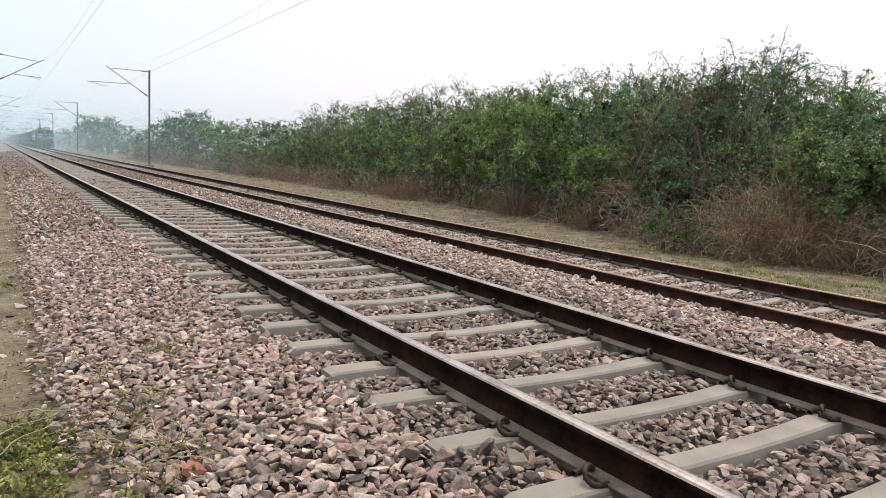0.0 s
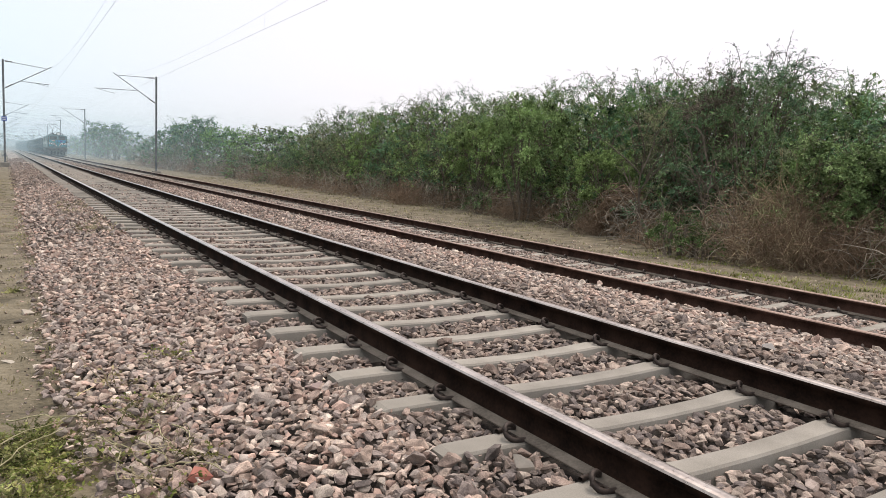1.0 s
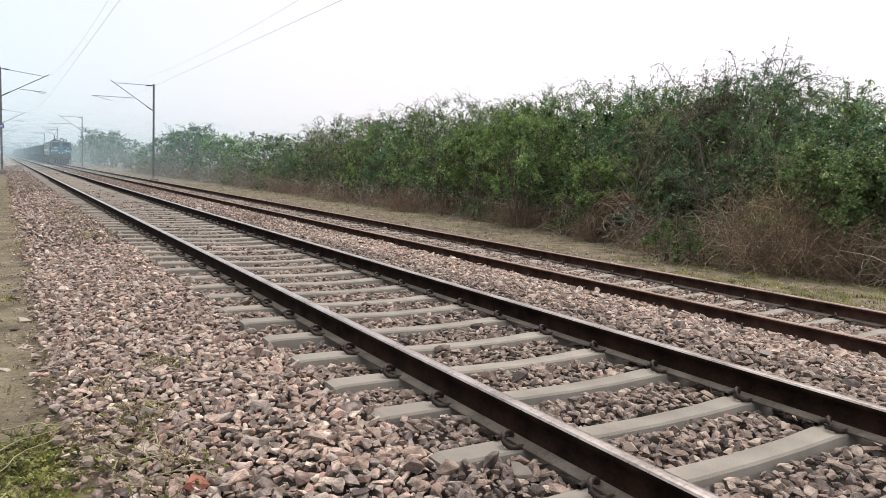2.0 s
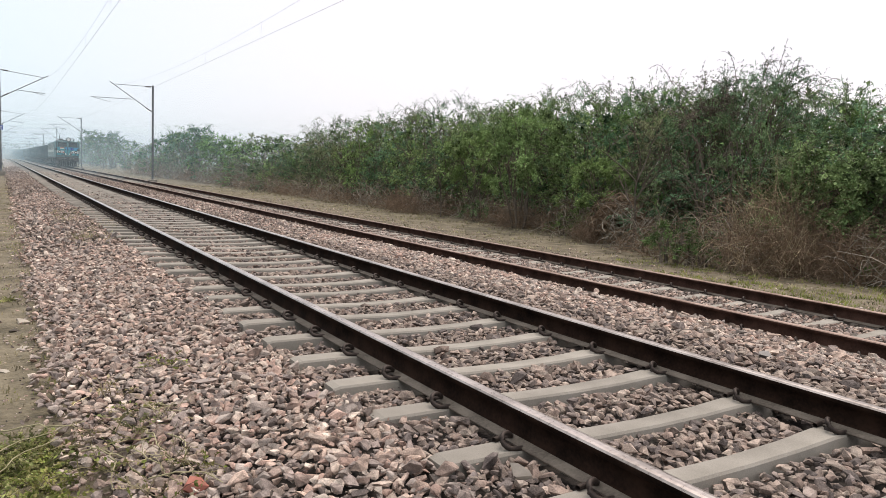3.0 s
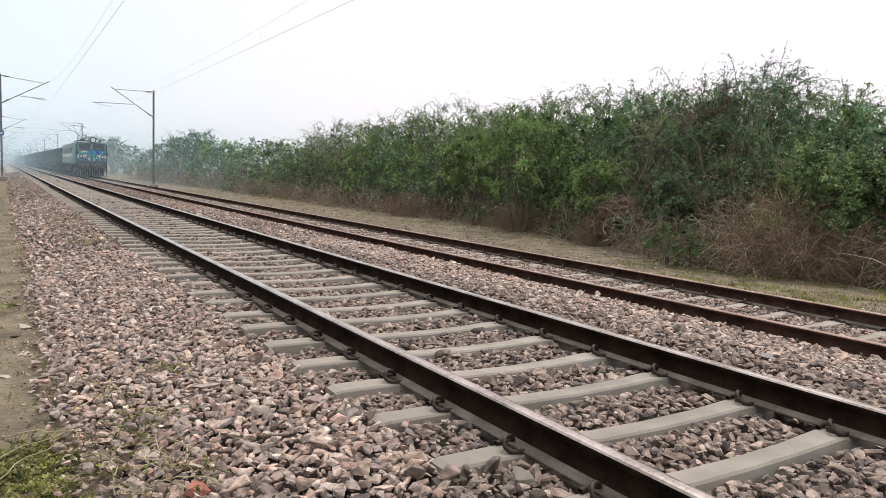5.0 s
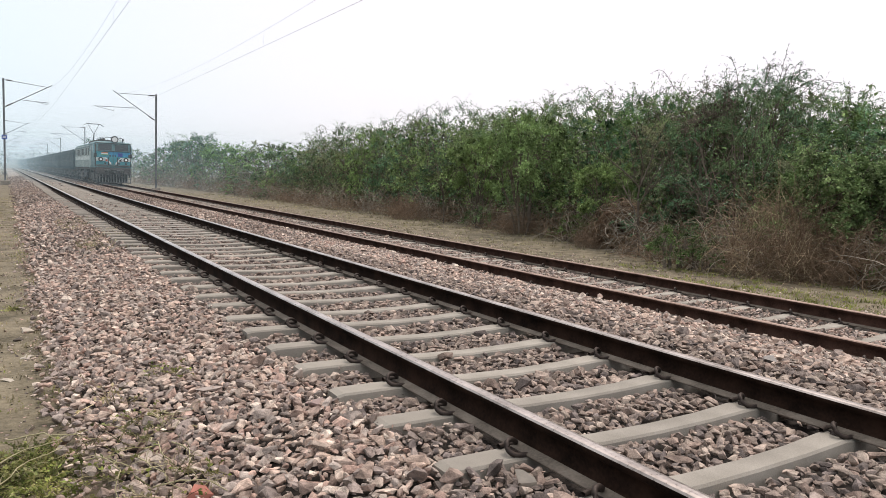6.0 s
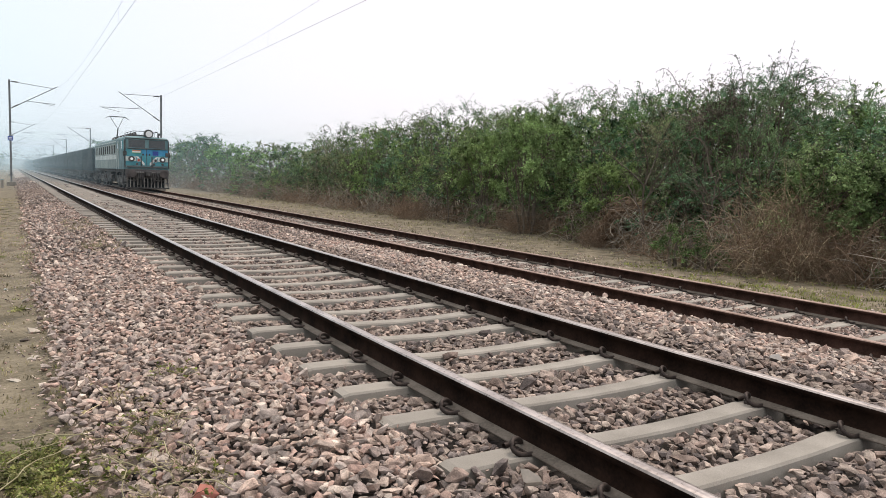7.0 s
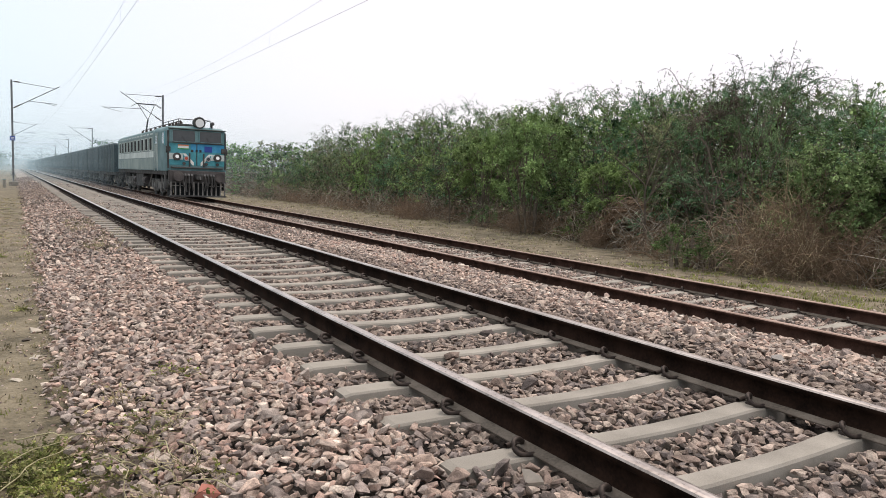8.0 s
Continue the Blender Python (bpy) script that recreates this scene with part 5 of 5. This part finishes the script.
    for bx in ((-0.30, -0.18), (-0.08, 0.02), (0.1, 0.2)):
        part("emblem_bar", boxed(bx[0], bx[1], -0.030, -0.012, 2.26, 2.38), M_UNDER, cab)
    part("brow", boxed(-1.34, 1.34, -0.10, 0.04, 3.33, 3.38, bevel=0.015), M_ROOF, cab, "sooty visor over the windscreens")
    part("waist_moulding", boxed(-1.33, 1.33, -0.05, 0.02, 2.665, 2.695, bevel=0.008), M_CAB, cab)
    for s in (-1, 1):
        part("corner_patch", boxed(s * 1.405, s * 1.437, 0.30, 0.52, 2.55, 3.2, bevel=0.01), M_TEAL, cab, "faded teal corner panel")
        part("corner_pillar", boxed(s * 1.30, s * 1.375, -0.02, 0.06, 1.45, 3.25, bevel=0.02), M_UNDER, cab)
        part("control_box", boxed(s * 1.28 - 0.14, s * 1.28 + 0.04, -0.10, 0.0, 2.24, 2.48, bevel=0.02), M_UNDER, cab)
        part("foot_step", boxed(s * 0.55, s * 1.20, -0.22, -0.12, 0.62, 0.66, bevel=0.008), M_BOGIE, root)
    for xx in (-0.62, 0.42, 0.95):
        part("jumper_socket", rodded((xx, -0.02, 1.70), (xx, -0.12, 1.70), 0.07, 10), M_UNDER, cab)
    part("coupling_hook", rodded((0, -0.62, 1.06), (0, -0.78, 0.92), 0.05, 8, 0.03), M_UNDER, root)
    # roof gear behind the headlight
    for xx, yy, w, h in ((-0.45, 0.9, 0.28, 0.22), (0.1, 1.4, 0.35, 0.26), (-0.35, 2.3, 0.3, 0.24), (0.45, 2.7, 0.25, 0.2), (-0.1, 3.6, 0.4, 0.28), (0.0, 4.9, 0.5, 0.24), (0.1, 13.4, 0.45, 0.3)):
        part("roof_gear", boxed(xx - w, xx + w, yy - 0.25, yy + 0.25, 3.45, 3.52 + h * 0.5, bevel=0.04), M_UNDER, root)
    # top headlight
    hl = part("roof_headlight", rodded((0.12, 0.0, 3.69), (0.12, 0.38, 3.69), 0.275, 24), M_UNDER, root, "large round roof headlight")
    part("lens", rodded((0.12, -0.012, 3.67), (0.12, -0.002, 3.67), 0.20, 22), M_LAMP, hl, "lit white headlight glass")
    bm = rodded((0.75, 0.3, 3.45), (0.75, 0.3, 3.70), 0.05, 8)
    rod(bm, (0.75, 0.1, 3.68), (0.75, 0.5, 3.68), 0.09, 10, 0.04)
    part("horn", bm, M_UNDER, root)
    # roof rail round the equipment
    bm = bmesh.new()
    for s in (-1, 1):
        rod(bm, (s * 0.75, 0.6, 3.85), (s * 0.75, 4.6, 3.85), 0.02, 6)
        for yy in (0.6, 1.9, 3.2, 4.6):
            rod(bm, (s * 0.75, yy, 3.45), (s * 0.75, yy, 3.85), 0.016, 6)
    rod(bm, (-0.75, 0.6, 3.85), (0.75, 0.6, 3.85), 0.02, 6)
    part("roof_rail", bm, M_UNDER, root)
    for yy in (1.1, 2.2, 3.1, 4.0, 5.4, 6.8, 8.3, 10.0, 11.5, 13.0):
        for xx in (-0.55, 0.35):
            bm = rodded((xx, yy, 3.42), (xx, yy, 3.78), 0.06, 8)
            for q in range(4):
                rod(bm, (xx, yy, 3.53 + q * 0.06), (xx, yy, 3.555 + q * 0.06), 0.10, 8)
            part("roof_insulator", bm, M_INSUL, root)
    part("roof_busbar", rodded((-0.55, 1.1, 3.80), (-0.55, 13, 3.80), 0.022, 6), M_UNDER, root)
    part("resistor_box", boxed(-0.6, 0.6, 5.9, 7.9, 3.46, 3.70, bevel=0.04), M_ROOF, root)
    part("roof_hatch", boxed(-0.7, 0.7, 9.0, 12.2, 3.46, 3.58, bevel=0.03), M_ROOF, root)
    # pantograph, raised, towards the rear
    def pantograph(y, up):
        pan = part("pantograph", boxed(-0.55, 0.55, y - 0.7, y + 0.7, 3.60, 3.66), M_UNDER, root, "raised pantograph" if up else "folded pantograph")
        knee, head = (4.6, 5.66) if up else (3.80, 3.92)
        bm = rodded((0, y + 0.6, 3.66), (0, y - 0.35, knee), 0.05, 8)
        part("lower_arm", bm, M_UNDER, pan)
        bm = rodded((0, y - 0.35, knee), (-0.48, y + 0.25, head - 0.1), 0.022, 6)
        rod(bm, (0, y - 0.35, knee), (0.48, y + 0.25, head - 0.1), 0.022, 6)
        part("upper_arm", bm, M_UNDER, pan)
        bm = bmesh.new()
        for yy in (y + 0.08, y + 0.42):
            rod(bm, (-0.6, yy, head), (0.6, yy, head), 0.025, 6)
            for s in (-1, 1):
                rod(bm, (s * 0.6, yy, head), (s * 0.92, yy, head - 0.2), 0.018, 6)
        for s in (-1, 1):
            rod(bm, (s * 0.48, y + 0.08, head - 0.1), (s * 0.48, y + 0.42, head - 0.02), 0.015, 6)
        part("collector_head", bm, M_UNDER, pan)
    pantograph(15.0, True)
    # side: pale band, windows, louvres
    for s in (-1, 1):
        part("side_band", boxed(s * 1.45, s * 1.474, 3.3, 17.2, 1.98, 2.30, bevel=0.006), M_CREAM, root, "grimy cream band")
        part("lower_side", boxed(s * 1.45, s * 1.470, 3.3, 17.2, 1.36, 1.95, bevel=0.006), M_LOWER, root, "dusty lower side panel")
        part("window_band", boxed(s * 1.45, s * 1.468, 3.3, 17.2, 2.31, 3.05, bevel=0.006), M_LOWER, root)
        for k in range(10):
            yy = 3.70 + k * 1.36
            w = part("side_window", boxed(s * 1.462, s * 1.482, yy, yy + 0.78, 2.38, 2.98, bevel=0.01), M_OPENING, root)
            bm = bmesh.new()
            for z0, z1, a, b in ((2.34, 2.38, -0.04, 0.82), (2.98, 3.02, -0.04, 0.82), (2.34, 3.02, -0.04, 0.0), (2.34, 3.02, 0.78, 0.82)):
                box(bm, s * 1.466, s * 1.494, yy + a, yy + b, z0, z1)
            part("window_frame", bm, M_CREAM, w)
        for k in range(12):
            yy = 3.6 + k * 1.13
            part("vent_panel", boxed(s * 1.435, s * 1.462, yy, yy + 0.72, 3.08, 3.24, bevel=0.008), M_CREAM, root)
    # underframe, fuel of dirt
    part("underframe", boxed(-1.38, 1.38, 0.15, 18.1, 1.12, 1.34, bevel=0.02), M_UNDER, root)
    part("equipment_box", boxed(-1.32, 1.32, 7.6, 10.4, 0.38, 1.12, bevel=0.05), M_UNDER, root)
    for yy in (7.2, 10.8):
        bm = rodded((-1.2, yy - 0.5, 0.75), (-1.2, yy + 0.5, 0.75), 0.2, 14)
        part("air_tank", bm, M_BUFFER, root)
    part("buffer_beam", boxed(-1.32, 1.32, -0.12, 0.14, 0.86, 1.36, bevel=0.03), M_BUFFER, root, "dusty grey buffer beam")
    for s in (-1, 1):
        buf = part("buffer", rodded((s * 0.95, -0.12, 1.08), (s * 0.95, -0.50, 1.08), 0.13, 16), M_UNDER, root)
        part("buffer_head", rodded((s * 0.95, -0.50, 1.08), (s * 0.95, -0.56, 1.08), 0.24, 20), M_BUFFER, buf)
        for hx, hz in ((0.30, 0.40), (0.44, 0.52), (0.60, 0.34), (0.72, 0.58)):
            bm = rodded((s * hx, -0.12, 1.16), (s * hx, -0.38, 1.08), 0.030, 8)
            rod(bm, (s * hx, -0.38, 1.08), (s * (hx + 0.03), -0.45, 0.80), 0.034, 8)
            rod(bm, (s * (hx + 0.03), -0.45, 0.80), (s * (hx - 0.04), -0.40, hz), 0.034, 8)
            part("air_hose", bm, M_UNDER, root)
            part("hose_cock", boxed(s * hx - 0.05, s * hx + 0.05, -0.30, -0.12, 1.11, 1.21, bevel=0.015), M_BOGIE, root)
        part("end_bracket", boxed(s * 1.24 - 0.05, s * 1.24 + 0.05, -0.20, -0.12, 0.55, 1.34, bevel=0.015), M_BUFFER, root)
        part("step", boxed(s * 1.2, s * 1.42, 0.3, 0.75, 0.42, 0.47), M_UNDER, root)
        part("step_hanger", boxed(s * 1.36, s * 1.40, 0.3, 0.75, 0.45, 1.15), M_UNDER, root)
    part("coupler", boxed(-0.16, 0.16, -0.62, 0.0, 0.92, 1.22, bevel=0.05), M_UNDER, root)
    # cattle guard: bars on a frame
    part("guard_rail", boxed(-1.34, 1.34, -0.32, -0.24, 0.10, 0.18, bevel=0.01), M_UNDER, root)
    part("guard_rail", boxed(-1.34, 1.34, -0.28, -0.20, 0.76, 0.86, bevel=0.01), M_UNDER, root)
    for k in range(13):
        xx = -1.26 + k * 0.21
        part("guard_bar", boxed(xx - 0.028, xx + 0.028, -0.30, -0.24, 0.12, 0.82), M_BOGIE, root)
    # black sheet stands in for the shade seen between the bars
    part("guard_plate", boxed(-1.1, 1.1, -0.12, -0.08, 0.16, 0.86), M_OPENING, root)
    bogie("bogie_frame", 4.0, 3, 1.9, 0.546, root, wheels)
    bogie("bogie_frame", 14.2, 3, 1.9, 0.546, root, wheels)
    tagged(root, "blue and grey electric freight locomotive hauling wagons", "locomotive")
    return root, wheels


def wagon():
    """Open high-sided bogie wagon, ribbed steel, loaded with coal."""
    root = new("open_wagon", None)
    wheels = []
    L, W2, zt = 9.78, 1.48, 3.12
    bm = bmesh.new()
    for s in (-1, 1):
        box(bm, s * W2 - 0.02, s * W2 + 0.02, 0.45, 0.45 + L, 1.10, zt - 0.1)
    for yy in (0.45, 0.45 + L):
        box(bm, -W2, W2, yy - 0.02, yy + 0.02, 1.10, zt - 0.1)
    part("body", bm, M_WAGON, root, "dark grimy steel wagon sides")
    part("load", boxed(-W2 + 0.03, W2 - 0.03, 0.5, L + 0.4, 1.2, zt - 0.3, bevel=0.12), M_COAL, root, "black coal load")
    bm = bmesh.new()
    for s in (-1, 1):
        box(bm, s * W2 - 0.05, s * W2 + 0.045, 0.40, 0.5 + L, zt - 0.12, zt, bevel=0.015)
    for yy in (0.45, 0.45 + L):
        box(bm, -W2, W2, yy - 0.06, yy + 0.06, zt - 0.12, zt, bevel=0.015)
    part("top_rim", bm, M_WAGONRIB, root)
    rib = boxed(-0.06, 0.06, -0.07, 0.07, 1.08, zt - 0.11)
    me = bpy.data.meshes.new("rib")
    rib.to_mesh(me)
    rib.free()
    me.materials.append(M_WAGONRIB)
    for s in (-1, 1):
        for k in range(10):
            o = part("rib", me, M_WAGONRIB, root)
            o.location = (s * (W2 - 0.005), 0.55 + k * (L - 0.2) / 9, 0)
        part("door_panel", boxed(s * (W2 + 0.022), s * (W2 + 0.034), 4.5, 6.2, 1.2, 2.2, bevel=0.01), M_WAGON, root)
    for s in (-1, 1):
        for k in range(3):
            o = part("end_rib", boxed(-0.05 + k * 0.9 - 0.9, 0.05 + k * 0.9 - 0.9, (0.33 if s < 0 else L + 0.47), (0.43 if s < 0 else L + 0.57), 1.1, zt - 0.12), M_WAGONRIB, root)
    part("underframe", boxed(-1.4, 1.4, 0.3, L + 0.6, 0.86, 1.12, bevel=0.02), M_UNDER, root)
    part("coupler", boxed(-0.14, 0.14, -0.05, 10.75, 0.92, 1.14), M_UNDER, root)
    bogie("bogie_frame", 2.0, 2, 2.0, 0.5, root, wheels)
    bogie("bogie_frame", 8.7, 2, 2.0, 0.5, root, wheels)
    tagged(root, "dark high-sided open coal wagon with vertical steel ribs", "wagon", "train wagons")
    return root, wheels


# train speed 14.3 m/s; nose of the locomotive stands this far along at the clip's start
NOSE_0, SPEED = 150.45, 14.32
WAGON_STEP = 10.8
loco, loco_wheels = locomotive()
first_wagon, first_wheels = wagon()
offsets = [LOCO_LEN + 0.75 + k * WAGON_STEP for k in range(34)]
wagons = [first_wagon] + [copy_thing(first_wagon, Matrix.Identity(4)) for _ in offsets[1:]]


def motions():
    def nose(t):
        return NOSE_0 - SPEED * t
    times = (0.0, 2.0, 4.0, 6.0, 8.0)
    walk(loco, [(t, pose(TRACK_X, nose(t), TRACK_Z)) for t in times])
    for ob, off in zip(wagons, offsets):
        walk(ob, [(t, pose(TRACK_X, nose(t) + off, TRACK_Z)) for t in times])
    steps = [k / 30 for k in range(241)]
    for w, y, r in loco_wheels:
        walk(w, [(t, pose(0, y, r, math.degrees(SPEED * t / r))) for t in steps])
    for ob in wagons[:10]:
        k = 0
        for c in ob.children:
            if c.name.split(".")[0] == "wheelset":
                y, r = first_wheels[k][1:]
                k += 1
                walk(c, [(t, pose(0, y, r, math.degrees(SPEED * t / r))) for t in steps])


motions()
